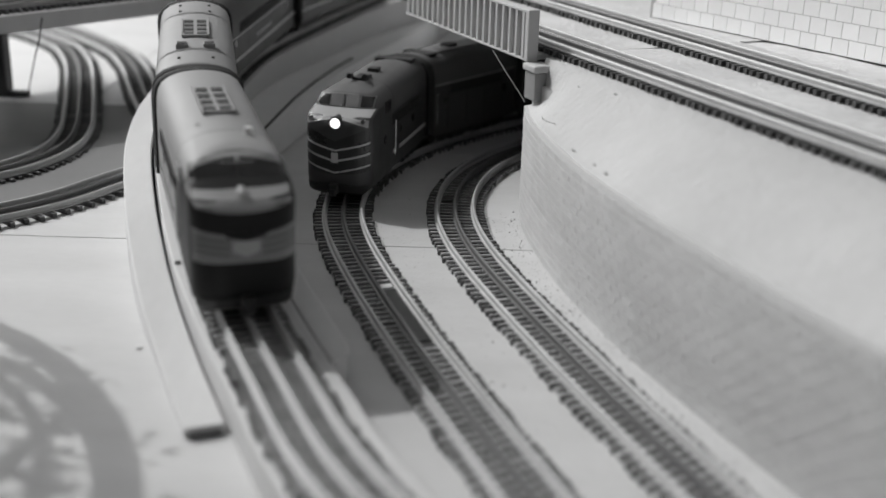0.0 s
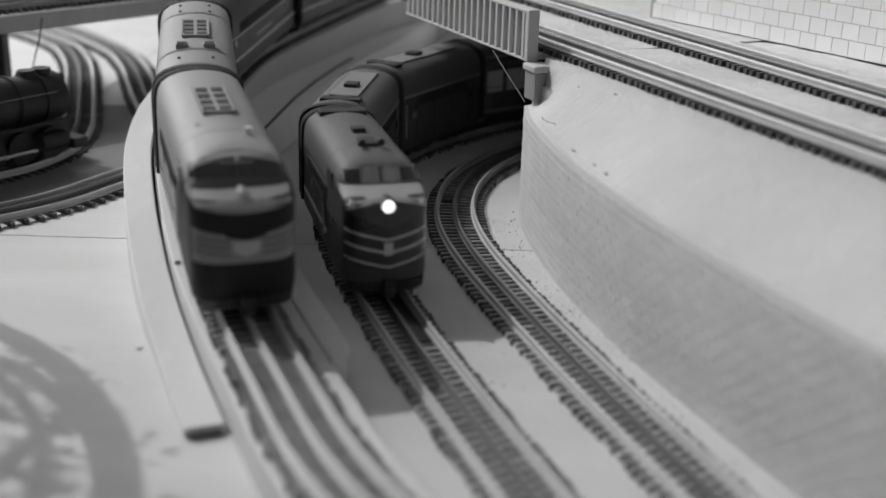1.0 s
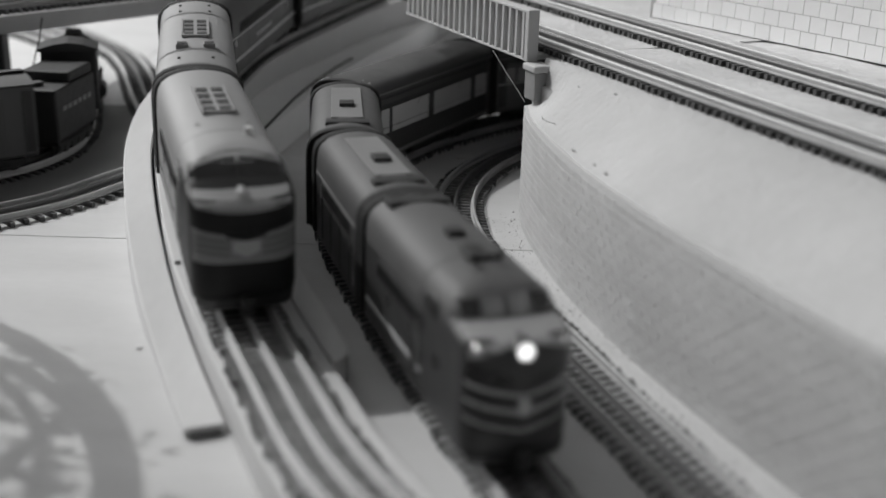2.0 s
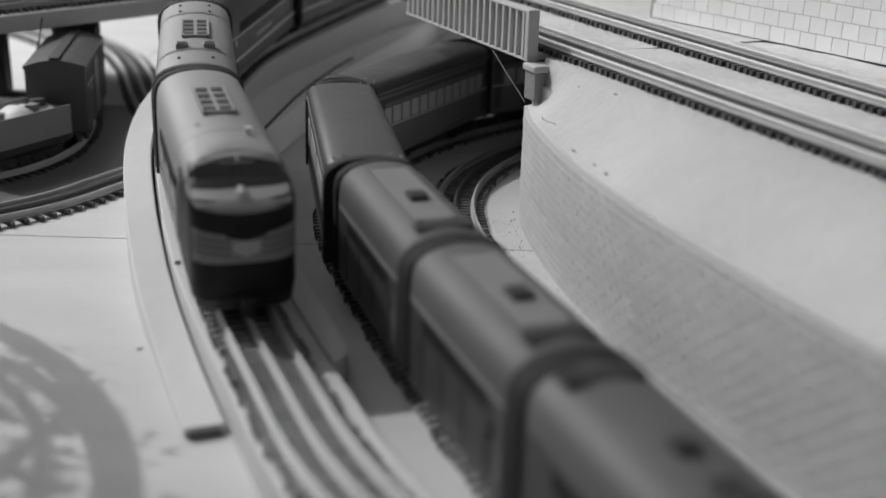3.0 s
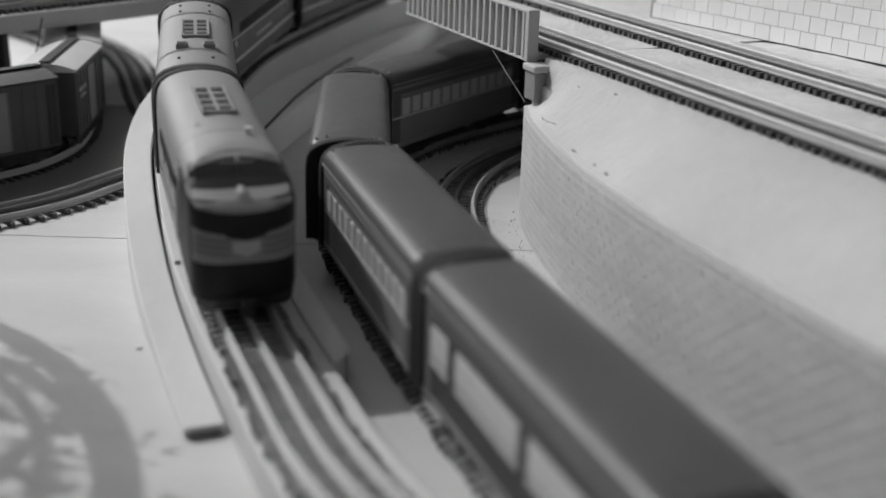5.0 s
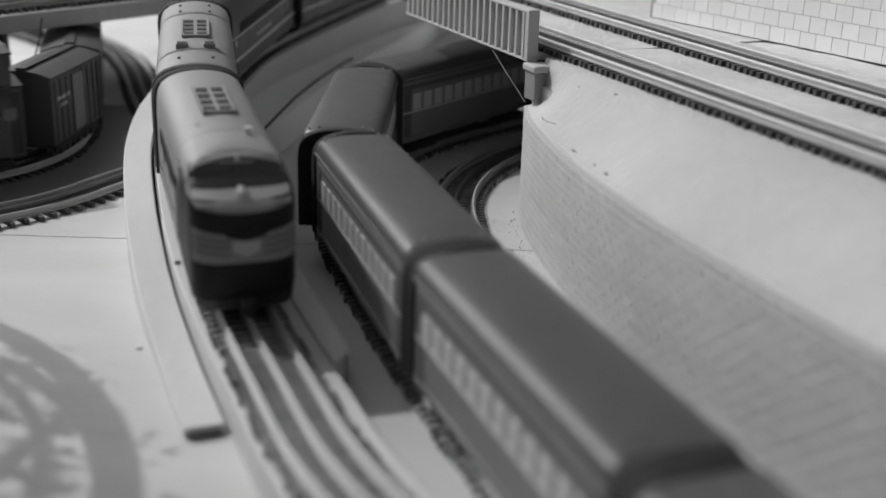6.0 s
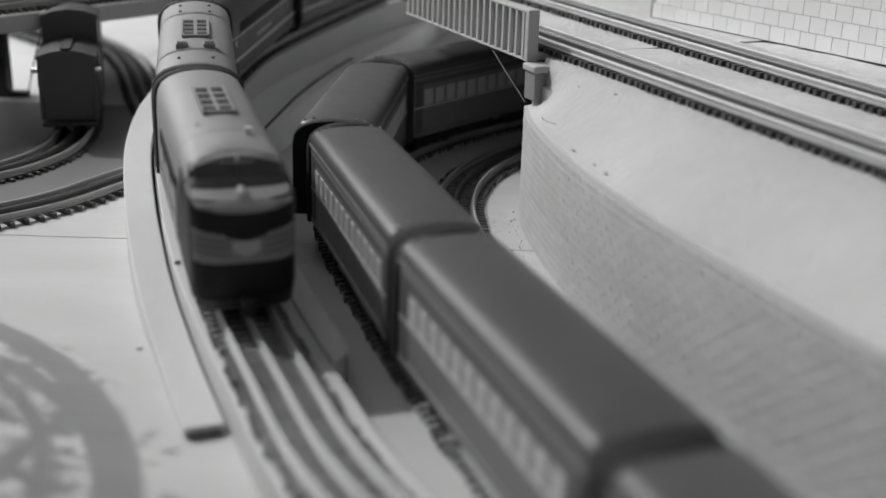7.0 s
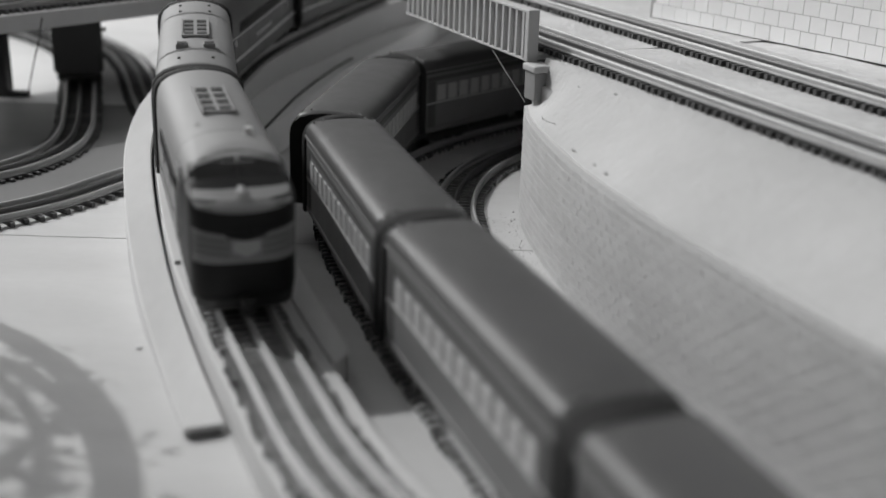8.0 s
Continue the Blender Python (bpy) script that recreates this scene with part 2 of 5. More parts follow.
# ------------------------------------------------------------------ room and table
def room():
    x0, x1, y0, y1, zf, zc = -1.75, 2.4, -2.0, 3.8, -0.92, 1.75
    t = 0.12
    f = link("floor", box(x0 - t, x1 + t, y0 - t, y1 + t, zf - 0.1, zf), FLOORWOOD)
    tagged(f, "dark wooden floor of the layout room", "floor", kind="structure")
    c = link("ceiling", box(x0 - t, x1 + t, y0 - t, y1 + t, zc + 1.6, zc + 1.7), CEILPAINT)
    tagged(c, "plain white painted ceiling of the room", "ceiling", kind="structure")
    zc += 1.6
    # unseen opening, sized so the sun reaches the whole layout
    wy0, wy1, wz0, wz1 = 0.70, 3.40, 0.30, 3.20
    bm = bmesh.new()
    box(x0 - t, x0, y0, wy0, zf, zc, bm=bm)
    box(x0 - t, x0, wy1, y1, zf, zc, bm=bm)
    box(x0 - t, x0, wy0, wy1, zf, wz0, bm=bm)
    box(x0 - t, x0, wy0, wy1, wz1, zc, bm=bm)
    tagged(link("wall_west", bm, WALLPAINT), "white painted wall with a wide window opening", "wall", kind="structure")
    for n, b in (("wall_north", (x0 - t, x1 + t, y1, y1 + t)), ("wall_south", (x0 - t, x1 + t, y0 - t, y0)), ("wall_east", (x1, x1 + t, y0, y1))):
        tagged(link(n, box(*b, zf, zc), WALLPAINT), "plain white painted wall of the room", "wall", kind="structure")


def table():
    """The layout table: plywood sheets butted together, on legs."""
    e = empty("layout_table")
    tagged(e, "white painted plywood layout table with butted sheets", "table", kind="structure")
    xs = (-1.6, -0.42, 2.1)
    ys = (-0.45, 0.893, 2.35)
    for i in range(2):
        for j in range(2):
            g = 0.0006
            part("plywood_sheet", box(xs[i] + g, xs[i + 1] - g, ys[j] + g, ys[j + 1] - g, -0.018, 0.0, 0.0006), BOARD, e)
    leg = None
    for x in (-1.5, 2.0):
        for y in (-0.35, 2.25):
            m = Matrix.Translation((x, y, 0))
            leg = part("leg", box(-0.04, 0.04, -0.04, 0.04, -0.92, -0.018, 0.004), PLANK, e, m=m) if leg is None else same_mesh("leg", leg, e, m)


# ------------------------------------------------------------------ three-rail track
def rail_mesh(line, s0, s1, off, w=0.0028, h=0.0060, base=0.0040):
    """A tubular rail with a round head and a flat foot."""
    prof = [(-0.0024, 0), (-0.0024, 0.0008), (-0.0008, 0.0012), (-w * 0.30, h - 0.0036), (-w * 0.5, h - 0.0022), (-w * 0.42, h - 0.0007), (-w * 0.18, h),
            (w * 0.18, h), (w * 0.42, h - 0.0007), (w * 0.5, h - 0.0022), (w * 0.30, h - 0.0036), (0.0008, 0.0012), (0.0024, 0.0008), (0.0024, 0)]
    rings = []
    for s in np.arange(s0, s1, 0.008):
        rings.append([line.at(s, off + a, base + b)[0] for a, b in prof])
    return loft(rings)


def ribbon(line, s0, s1, profile, step=0.008):
    return loft([[line.at(s, a, b)[0] for a, b in profile] for s in np.arange(s0, s1, step)])


@functools.lru_cache(None)
def tie_mesh(high):
    bm = box(-0.0019, 0.0019, -0.0252, 0.0252, 0.0002, high)
    me = bpy.data.meshes.new("tie")
    bm.to_mesh(me)
    bm.free()
    me.materials.append(TIE)
    return me


def track(line, s0, s1, single0, single1, label, pitch=0.0082, seed=1, centre=None, high=0.0040, bed=None):
    """Rails and ties; the ties from single0 to single1 are pieces of their own."""
    rnd = random.Random(seed)
    e = empty("railway_track")
    tagged(e, label, "railway track", group="model tracks")
    if bed:
        part("track_bed", ribbon(line, s0, s1, [(-0.0248, 0.0003), (-0.0240, 0.0029), (0.0240, 0.0029), (0.0248, 0.0003)]), bed, e, "thin pale bed under the ties")
    for off, mat, n in ((GAUGE / 2, RAIL, "outer_rail"), (-GAUGE / 2, RAIL, "outer_rail"), (0, centre or MIDRAIL, "centre_rail")):
        part(n, rail_mesh(line, s0, s1, off, h=0.0100 - high, base=high), mat, e, smooth=50)
    verts, faces = [], []
    for k, s in enumerate(np.arange(s0 + 0.004, s1 - 0.004, pitch)):
        p, a = line.at(s + rnd.uniform(-0.0003, 0.0003))
        m = Matrix.Translation(p) @ Matrix.Rotation(a + rnd.uniform(-0.02, 0.02), 4, "Z")
        if single0 <= s <= single1:
            o = new("tie", tie_mesh(high))
            o.parent = e
            o.matrix_basis = m @ Matrix.Translation((0, rnd.uniform(-0.001, 0.001), 0))
        else:
            b = len(verts)
            verts += [tuple(m @ Vector((x, y, z))) for x in (-0.0019, 0.0019) for y in (-0.0252, 0.0252) for z in (0.0002, high)]
            faces += [[b + i for i in f] for f in ((0, 1, 3, 2), (4, 6, 7, 5), (0, 4, 5, 1), (2, 3, 7, 6), (1, 5, 7, 3))]
    if verts:
        me = bpy.data.meshes.new("timbering")
        me.from_pydata(verts, [], faces)
        me.materials.append(TIE_STUFF)
        o = new("timbering", me)
        o.parent = e
        tagged(o, kind="stuff")
    return e


# ------------------------------------------------------------------ ramp under the parked train
def ramp():
    L = BED
    end = L.s[-1]
    e = empty("track_ramp")
    tagged(e, "raised plywood roadbed ramp under the parked train", "ramp", kind="structure")
    def plank_top(s):
        z = L.at(s)[0].z
        y = L.at(s, 0.042)[0].y
        k = min(max((y - 0.57) / 0.30, 0.0), 1.0)
        return 0.0045 + (z - 0.0045) * k * k * (3 - 2 * k)
    rings = []
    for s in np.arange(0, end, 0.008):
        z = L.at(s)[0].z
        pz = min(plank_top(s), z)
        rings.append([Vector((*L.at(s, a)[0].xy, h)) for a, h in ((-0.0400, 0.0005), (-0.0370, z - 0.001), (-0.0355, z), (0.0268, z), (0.0280, z - 0.001), (0.0290, pz), (0.0292, 0.0005))])
    part("roadbed", loft(rings), RAMP, e, smooth=30)
    s0 = min(L.s, key=lambda s: abs(L.at(s, 0.042)[0].y - 0.578))
    rings = []
    for s in np.arange(s0, end, 0.008):
        pz = plank_top(s)
        rings.append([Vector((*L.at(s, a)[0].xy, h)) for a, h in ((0.0312, 0.0005), (0.0312, pz + 0.0005), (0.0322, pz + 0.0015), (0.0535, pz + 0.0015), (0.0545, pz + 0.0005), (0.0545, 0.0005))])
    part("edge_plank", loft(rings), PLANK, e, "curved pale plank along the ramp edge", smooth=30)
    # inner edge strip, its near end rounded off
    s1 = min(L.s, key=lambda s: abs(L.at(s, -0.045)[0].y - 0.640))
    rings = []
    for s in np.arange(s1, s1 + 0.50, 0.006):
        k = min((s - s1) / 0.030, 1.0)
        wide = 0.0405 + 0.0165 * math.sqrt(max(1 - (1 - k) ** 2, 0.02))
        z = L.at(s)[0].z - 0.004
        rings.append([Vector((*L.at(s, -a)[0].xy, h)) for a, h in ((0.0402, 0.0005), (0.0402, z), (wide - 0.001, z), (wide, z - 0.001), (wide, 0.0005))])
    part("inner_plank", loft(rings), PLANK, e, "pale strip along the inner ramp edge with a rounded end", smooth=30)


# ------------------------------------------------------------------ retaining wall, deck and bridge
WALL_BASE = by_points([(0.0675, 0.985), (0.0680, 0.95), (0.076, 0.885), (0.0925, 0.802), (0.118, 0.715), (0.150, 0.628), (0.19, 0.53), (0.25, 0.40), (0.34, 0.22), (0.45, 0.0)])


def deck_edge(u):
    """The deck's edge beside the wall, u from the bridge (0) to the near end (1)."""
    return Vector(deck_point(0.182 - 1.05 * u, -0.004))


def wall_section(u):
    """Inner face of the retaining wall at u: steep below, rounding back to the deck's edge."""
    n = len(WALL_BASE.s)
    b = WALL_BASE.at(WALL_BASE.s[0] + u * (WALL_BASE.s[-1] - WALL_BASE.s[0]))[0]
    b = Vector((b.x, b.y))
    d = deck_edge(u)
    out = []
    end = max(1 - u / 0.07, 0.0)          # a ledge with upright plaster beside the bridge
    for f, z, f1, z1 in ((0.0, 0.0, 0.0, 0.0), (0.004, 0.03, 0.004, 0.03), (0.010, 0.06, 0.010, 0.06), (0.018, 0.085, 0.018, 0.085), (0.03, 0.098, 0.03, 0.098),
                         (0.11, 0.1040, 0.55, 0.1010), (0.40, 0.118, 0.88, 0.106), (0.78, 0.134, 0.95, 0.132), (1.0, 0.1395, 1.0, 0.1395)):
        p = b.lerp(d, f + (f1 - f) * end)
        out.append(Vector((p.x, p.y, z + (z1 - z) * end)))
    return out


def retaining_wall():
    e = empty("wall_embankment")
    tagged(e, "curved plastered embankment wall with a brick paper foot", "retaining wall", kind="structure")
    us = np.linspace(0, 1, 90)
    rows = []
    for u in us:
        r = wall_section(u)
        q = []
        for i, p in enumerate(r):
            k = noise.noise(p * 9) * 0.0035 * min(p.z / 0.09, 1.0) ** 3 + noise.noise(p * 22) * 0.0016 + noise.noise(p * 70) * 0.0007
            if 0 < i < len(r) - 1:
                p = p + Vector((k, k * 0.4, k * 0.4))
            q.append(p)
        back = Vector((*deck_point(0.182 - 1.05 * u, 0.02), 0.1395))
        q += [back, Vector((back.x, back.y, 0.0))]
        rows.append(q)
    part("plaster_face", loft(rows), PLASTER, e, smooth=60)
    # brick paper pieces on the foot
    me = bpy.data.meshes.new("brick")
    bm = box(-0.0069, 0.0069, -0.0008, 0.0004, -0.0028, 0.0028)
    bm.to_mesh(me)
    bm.free()
    me.materials.append(BRICK)
    total = WALL_BASE.s[-1] - WALL_BASE.s[0]
    count = 0
    rest_v, rest_f = [], []
    foot = []
    for u in us:
        sec = wall_section(u)
        foot.append([p + Vector((-0.0022, -0.0008, 0)) for p in sec[:5]] + [p + Vector((0.004, 0.002, 0)) for p in sec[4::-1]])
    part("brick_paper", loft(foot), BRICKBASE, e, "grey brick paper on the wall foot", smooth=60)
    for r in range(15):
        z = 0.0040 + r * 0.0062
        s = 0.012 + (0.007 if r % 2 else 0)
        while s < 0.80:
            u = s / total
            a, b = wall_section(u), wall_section(u + 0.01)
            def height(sec):
                for p, q in zip(sec, sec[1:]):
                    if p.z <= z <= q.z:
                        return p.lerp(q, (z - p.z) / (q.z - p.z))
            p, q = height(a), height(b)
            d = (q - p).normalized()
            yaw = math.atan2(d.y, d.x)
            mm = Matrix.Translation(p + Vector((-0.0022, -0.0008, 0))) @ Matrix.Rotation(yaw, 4, "Z") @ Matrix.Rotation(math.pi, 4, "Z")
            if s < 0.30 and count < 300:
                o = new("brick", me)
                o.parent = e
                o.matrix_basis = mm
            else:
                b0 = len(rest_v)
                rest_v += [tuple(mm @ v.co) for v in me.vertices]
                rest_f += [[b0 + i for i in pl.vertices] for pl in me.polygons]
            s += 0.0148
            count += 1
    me2 = bpy.data.meshes.new("brickwork")
    me2.from_pydata(rest_v, [], rest_f)
    me2.materials.append(BRICK)
    o = new("brickwork", me2)
    o.parent = e
    tagged(o, kind="stuff")
    return e


def deck():
    """The upper level: a slab with a plaster skin, carrying two tracks."""
    rings = []
    for a in np.linspace(-0.87, 0.19, 40):
        rings.append([Vector((*deck_point(a, o), z)) for o, z in ((0.012, 0.118), (0.012, 0.1392), (0.06, 0.1398), (0.075, 0.1405 + 0.0012 * noise.noise(Vector((a * 20, 0, 0)))),
                                                                 (0.098, 0.1405), (0.112, 0.1396), (0.175, 0.1396), (0.185, 0.141 + 0.003 * noise.noise(Vector((a * 30, 3, 0)))), (0.9, 0.142), (0.9, 0.118))])
    tagged(link("deck", loft(rings), DECKTOP, smooth=40), "plastered upper deck carrying two tracks", "deck", kind="structure")
    tagged(link("deck_back", loft([[Vector((*deck_point(a, o), z)) for o, z in ((0.183, 0.118), (0.183, 0.1418), (0.9, 0.1418), (0.9, 0.118))] for a in (0.1902, 0.40, 0.62)]), DECKTOP),
           "plastered back part of the upper deck", "deck", kind="structure")
    e = empty("abutment")
    tagged(e, "plastered bridge abutment with a concrete bearing block", "abutment", kind="structure")
    p = Vector(deck_point(0.190, -0.010))
    ang = math.atan2(DECK_DIR.y, DECK_DIR.x)
    m = Matrix.Translation((p.x, p.y, 0)) @ Matrix.Rotation(ang, 4, "Z")
    part("end_face", box(-0.035, 0.0, -0.26, 0.002, 0.0, 0.118, 0.002), PLASTER, e, m=m)
    m = Matrix.Translation((0.001, -0.010, 0.0015)) @ m
    part("bearing_block", box(-0.008, 0.011, -0.0105, 0.0055, 0.103, 0.1270, 0.0012), CONCRETE, e, "grey concrete bearing block", m=m)
    part("bearing_cap", box(-0.0095, 0.0125, -0.0115, 0.0075, 0.1272, 0.1330, 0.0015), PLASTER, e, "white bearing cap", m=m)


def girder_bridge():
    e = empty("girder_bridge")
    tagged(e, "grey plate girder bridge over the lower tracks", "bridge")
    a0, a1 = 0.195, 0.458
    ang = math.atan2(DECK_DIR.y, DECK_DIR.x)
    for off in (-0.012,):
        p = deck_point(a0, off)
        m = Matrix.Translation((*p, 0.1348)) @ Matrix.Rotation(ang, 4, "Z")
        L = a1 - a0
        g = part("girder", box(0, L, -0.0012, 0.0012, 0.002, 0.040), GIRDER, e, m=m)
        part("top_flange", box(0, L, -0.005, 0.005, 0.040, 0.0425, 0.0006), GIRDER, g)
        part("bottom_flange", box(0, L, -0.005, 0.005, 0.0, 0.002, 0.0004), GIRDER, g)
        rib = None
        for k in range(int(L / 0.0125)):
            for y in (-1, 1):
                mm = Matrix.Translation((0.007 + k * 0.0125, 0.0031 * y, 0.021))
                rib = part("rib", box(-0.0016, 0.0016, -0.0019, 0.0019, -0.019, 0.019), GIRDER, g, m=mm) if rib is None else same_mesh("rib", rib, g, mm)
        part("end_post", box(-0.003, 0.003, -0.0052, 0.0052, -0.0005, 0.0428, 0.0006), GIRDER, g)
    p = deck_point(a0, 0)
    m = Matrix.Translation((*p, 0)) @ Matrix.Rotation(ang, 4, "Z")
    part("bridge_floor", box(0.001, a1 - a0, -0.180, 0.006, 0.1352, 0.1396), DECKTOP, e, m=m)


def block_wall():
    """A backdrop wall of pale blocks standing behind the upper tracks, with a white end post."""
    e = empty("block_wall")
    tagged(e, "pale block wall backdrop behind the upper tracks", "wall", kind="structure")
    corner = Vector((0.203, 1.206, 0.1425))
    L, H = 0.62, 0.20
    m = Matrix.Translation(corner) @ Matrix.Rotation(math.atan2(-0.817, 0.577), 4, "Z")
    part("mortar_bed", box(0, L, 0.0, 0.02, 0, H), MORTAR, e, m=m)
    part("end_post", box(-0.003, 0.001, -0.030, 0.0, -0.002, H, 0.0006), RISER, e, "smooth white end post", m=Matrix.Translation(corner) @ Matrix.Rotation(math.radians(65), 4, "Z"))
    bw, bh = 0.0172, 0.0142
    me = bpy.data.meshes.new("block")
    bm = box(-bw / 2 + 0.0003, bw / 2 - 0.0003, -0.0012, 0.0005, -bh / 2 + 0.0003, bh / 2 - 0.0003)
    bm.to_mesh(me)
    bm.free()
    me.materials.append(BLOCK)
    for r in range(9):
        x = bw / 2 + (bw / 2 if r % 2 else 0)
        while x < L - bw / 2:
            o = new("block", me)
            o.parent = e
            o.matrix_basis = m @ Matrix.Translation((x, 0, 0.0074 + r * bh))
            x += bw


def shelf():
    """The raised shelf at the back, with a track on it, on a dark post."""
    e = empty("track_shelf")
    tagged(e, "raised plank shelf carrying a track at the back", "shelf", kind="structure")
    L = SHELF
    end = L.s[-1]
    part("plank", loft([[L.at(s, a, b)[0] for a, b in ((-0.032, -0.018), (-0.032, -0.001), (-0.031, 0), (0.26 - 0.07 * s / end, 0), (0.26 - 0.07 * s / end, -0.018))]
                        for s in np.arange(0, end, 0.008)]), PLANK, e, smooth=30)
    for x, y in ((-0.534, 1.385), (-0.70, 1.05), (-0.255, 1.56)):
        part("post", box(x - 0.011, x + 0.011, y - 0.011, y + 0.011, 0, SHELF_Z - 0.0185, 0.001), BLACK, e, "dark painted post")
    part("post_foot", box(-0.523, -0.500, 1.374, 1.388, 0.0005, 0.006, 0.001), BLACK, e)


def shade_sheet():
    """A thin sheet under the side track, cut along the spur, darkened for shade."""
    outline = [SPUR.at(s)[0].xy for s in np.linspace(SPUR.s[0], SPUR.s[-1], 12)]
    outline += [Vector((-0.262, 1.10)), Vector((-0.275, 1.345)), Vector((-1.55, 1.345)), Vector((-1.55, 0.45))]
    bm = bmesh.new()
    low = [bm.verts.new((p.x, p.y, 0.0001)) for p in outline]
    top = [bm.verts.new((p.x, p.y, 0.0012)) for p in outline]
    bm.faces.new(top)
    for i in range(len(outline)):
        j = (i + 1) % len(outline)
        bm.faces.new((low[i], low[j], top[j], top[i]))
    bmesh.ops.recalc_face_normals(bm, faces=bm.faces)
    tagged(link("hardboard_sheet", bm, SHADE_GREY), "thin grey sheet under the side track, darkened for the shelf's shade", "board", kind="structure")


def sheet_plate():
    """A plywood cut-out beside the ramp."""
    pts = [(-0.235, 1.10), (-0.182, 1.085), (-0.166, 1.17), (-0.150, 1.27), (-0.128, 1.40), (-0.098, 1.53), (-0.060, 1.66), (-0.03, 1.80), (-0.0, 2.0), (-0.12, 2.0), (-0.20, 1.6), (-0.25, 1.3)]
    bm = bmesh.new()
    bot = [bm.verts.new((x, y, 0.0005)) for x, y in pts]
    top = [bm.verts.new((x, y, 0.036)) for x, y in pts]
    bm.faces.new(top)
    for i in range(len(pts)):
        j = (i + 1) % len(pts)
        bm.faces.new((bot[i], bot[j], top[j], top[i]))
    bmesh.ops.recalc_face_normals(bm, faces=bm.faces)
    tagged(link("plywood_riser", bm, RISER), "pale curved plywood riser beside the ramp", "plywood sheet", kind="structure")


# ------------------------------------------------------------------ rolling stock
PROF = ((0.012, 0.0290), (0.016, 0.0300), (0.030, 0.0300), (0.050, 0.0300), (0.066, 0.0300), (0.074, 0.0298), (0.080, 0.0288), (0.0850, 0.0262), (0.0890, 0.0210),
        (0.0915, 0.0140), (0.0928, 0.0065), (0.0932, 0.0))


def half_width(z, prof=PROF):
    return float(np.interp(z, [p[0] for p in prof], [p[1] for p in prof]))


def shell(x0, x1, z0, z1, prof=PROF, grow=0.0, round_end=0.0):
    """The stretch z0..z1 of a car's section drawn out from x0 to x1, with softened ends."""
    zs = [z for z, w in prof if z0 - 1e-6 <= z <= z1 + 1e-6]
    if zs[0] > z0 + 1e-6:
        zs.insert(0, z0)
    if zs[-1] < z1 - 1e-6:
        zs.append(z1)
    xs = [(x0, round_end), (x0 + 0.0015, round_end * 0.25), (x0 + 0.004, 0.0), (x1 - 0.004, 0.0), (x1 - 0.0015, round_end * 0.25), (x1, round_end)]
    rings = []
    for x, inn in xs:
        left = [(x, half_width(z, prof) + grow - inn, z - inn * (z > 0.08)) for z in zs]
        right = [(x, -y, z) for _, y, z in left[::-1]]
        rings.append([Vector(v) for v in left + right])
    bm = loft(rings)
    bmesh.ops.remove_doubles(bm, verts=bm.verts, dist=0.00005)
    return bm


# nose: front line and width of the level slices
NOSE_X = ((0.010, -0.002), (0.020, 0.0), (0.055, 0.0), (0.064, -0.0008), (0.0695, -0.003), (0.0725, -0.007), (0.0745, -0.014), (0.0765, -0.022), (0.0773, -0.026),
          (0.0870, -0.032), (0.0893, -0.036), (0.0915, -0.044), (0.0928, -0.050), (0.0932, -0.056))


def nose_front(z):
    return float(np.interp(z, [p[0] for p in NOSE_X], [p[1] for p in NOSE_X]))


def nose_depth(z):
    return float(np.interp(z, (0.010, 0.060, 0.070, 0.075, 0.093), (0.019, 0.018, 0.012, 0.009, 0.007)))


def nose_x(y, z):
    w = half_width(z)
    k = min(abs(y) / max(w, 1e-6), 1.0)
    return nose_front(z) - nose_depth(z) * (1 - math.sqrt(max(1 - k ** 3.4, 0.0)))


def nose(x_front, x_back, z0, z1):
    """The rounded nose and cab front, as level slices z0..z1."""
    zs = sorted({z for z, _ in NOSE_X if z0 < z < z1} | {z for z, _ in PROF if z0 < z < z1} | {z0, z1})
    rings = []
    for z in zs:
        w = half_width(z)
        ring = [Vector((x_back, w, z))]
        for i in range(25):
            k = -math.cos(math.pi * i / 24)
            y = -w * k
            ring.append(Vector((x_front + nose_x(y, z), y, z)))
        ring.append(Vector((x_back, -w, z)))
        rings.append(ring)
    bm = loft(rings)
    bmesh.ops.remove_doubles(bm, verts=bm.verts, dist=0.00004)
    return bm


def nose_patch(x_front, y0, y1, zlow, zhigh, out=0.0006, n=20):
    """A thin skin on the nose between two curves of height over y."""
    def skin(o):
        rows = []
        for i in range(n + 1):
            y = y0 + (y1 - y0) * i / n
            row = []
            for j in range(4):
                z = zlow(y) + (zhigh(y) - zlow(y)) * j / 3
                row.append(Vector((x_front + nose_x(y, z) + o, y * (1 + o * 12), z + o * 0.3)))
            rows.append(row)
        return rows
    a, b = skin(out), skin(-0.0012)
    rings = [r + s[::-1] for r, s in zip(a, b)]
    return loft(rings)


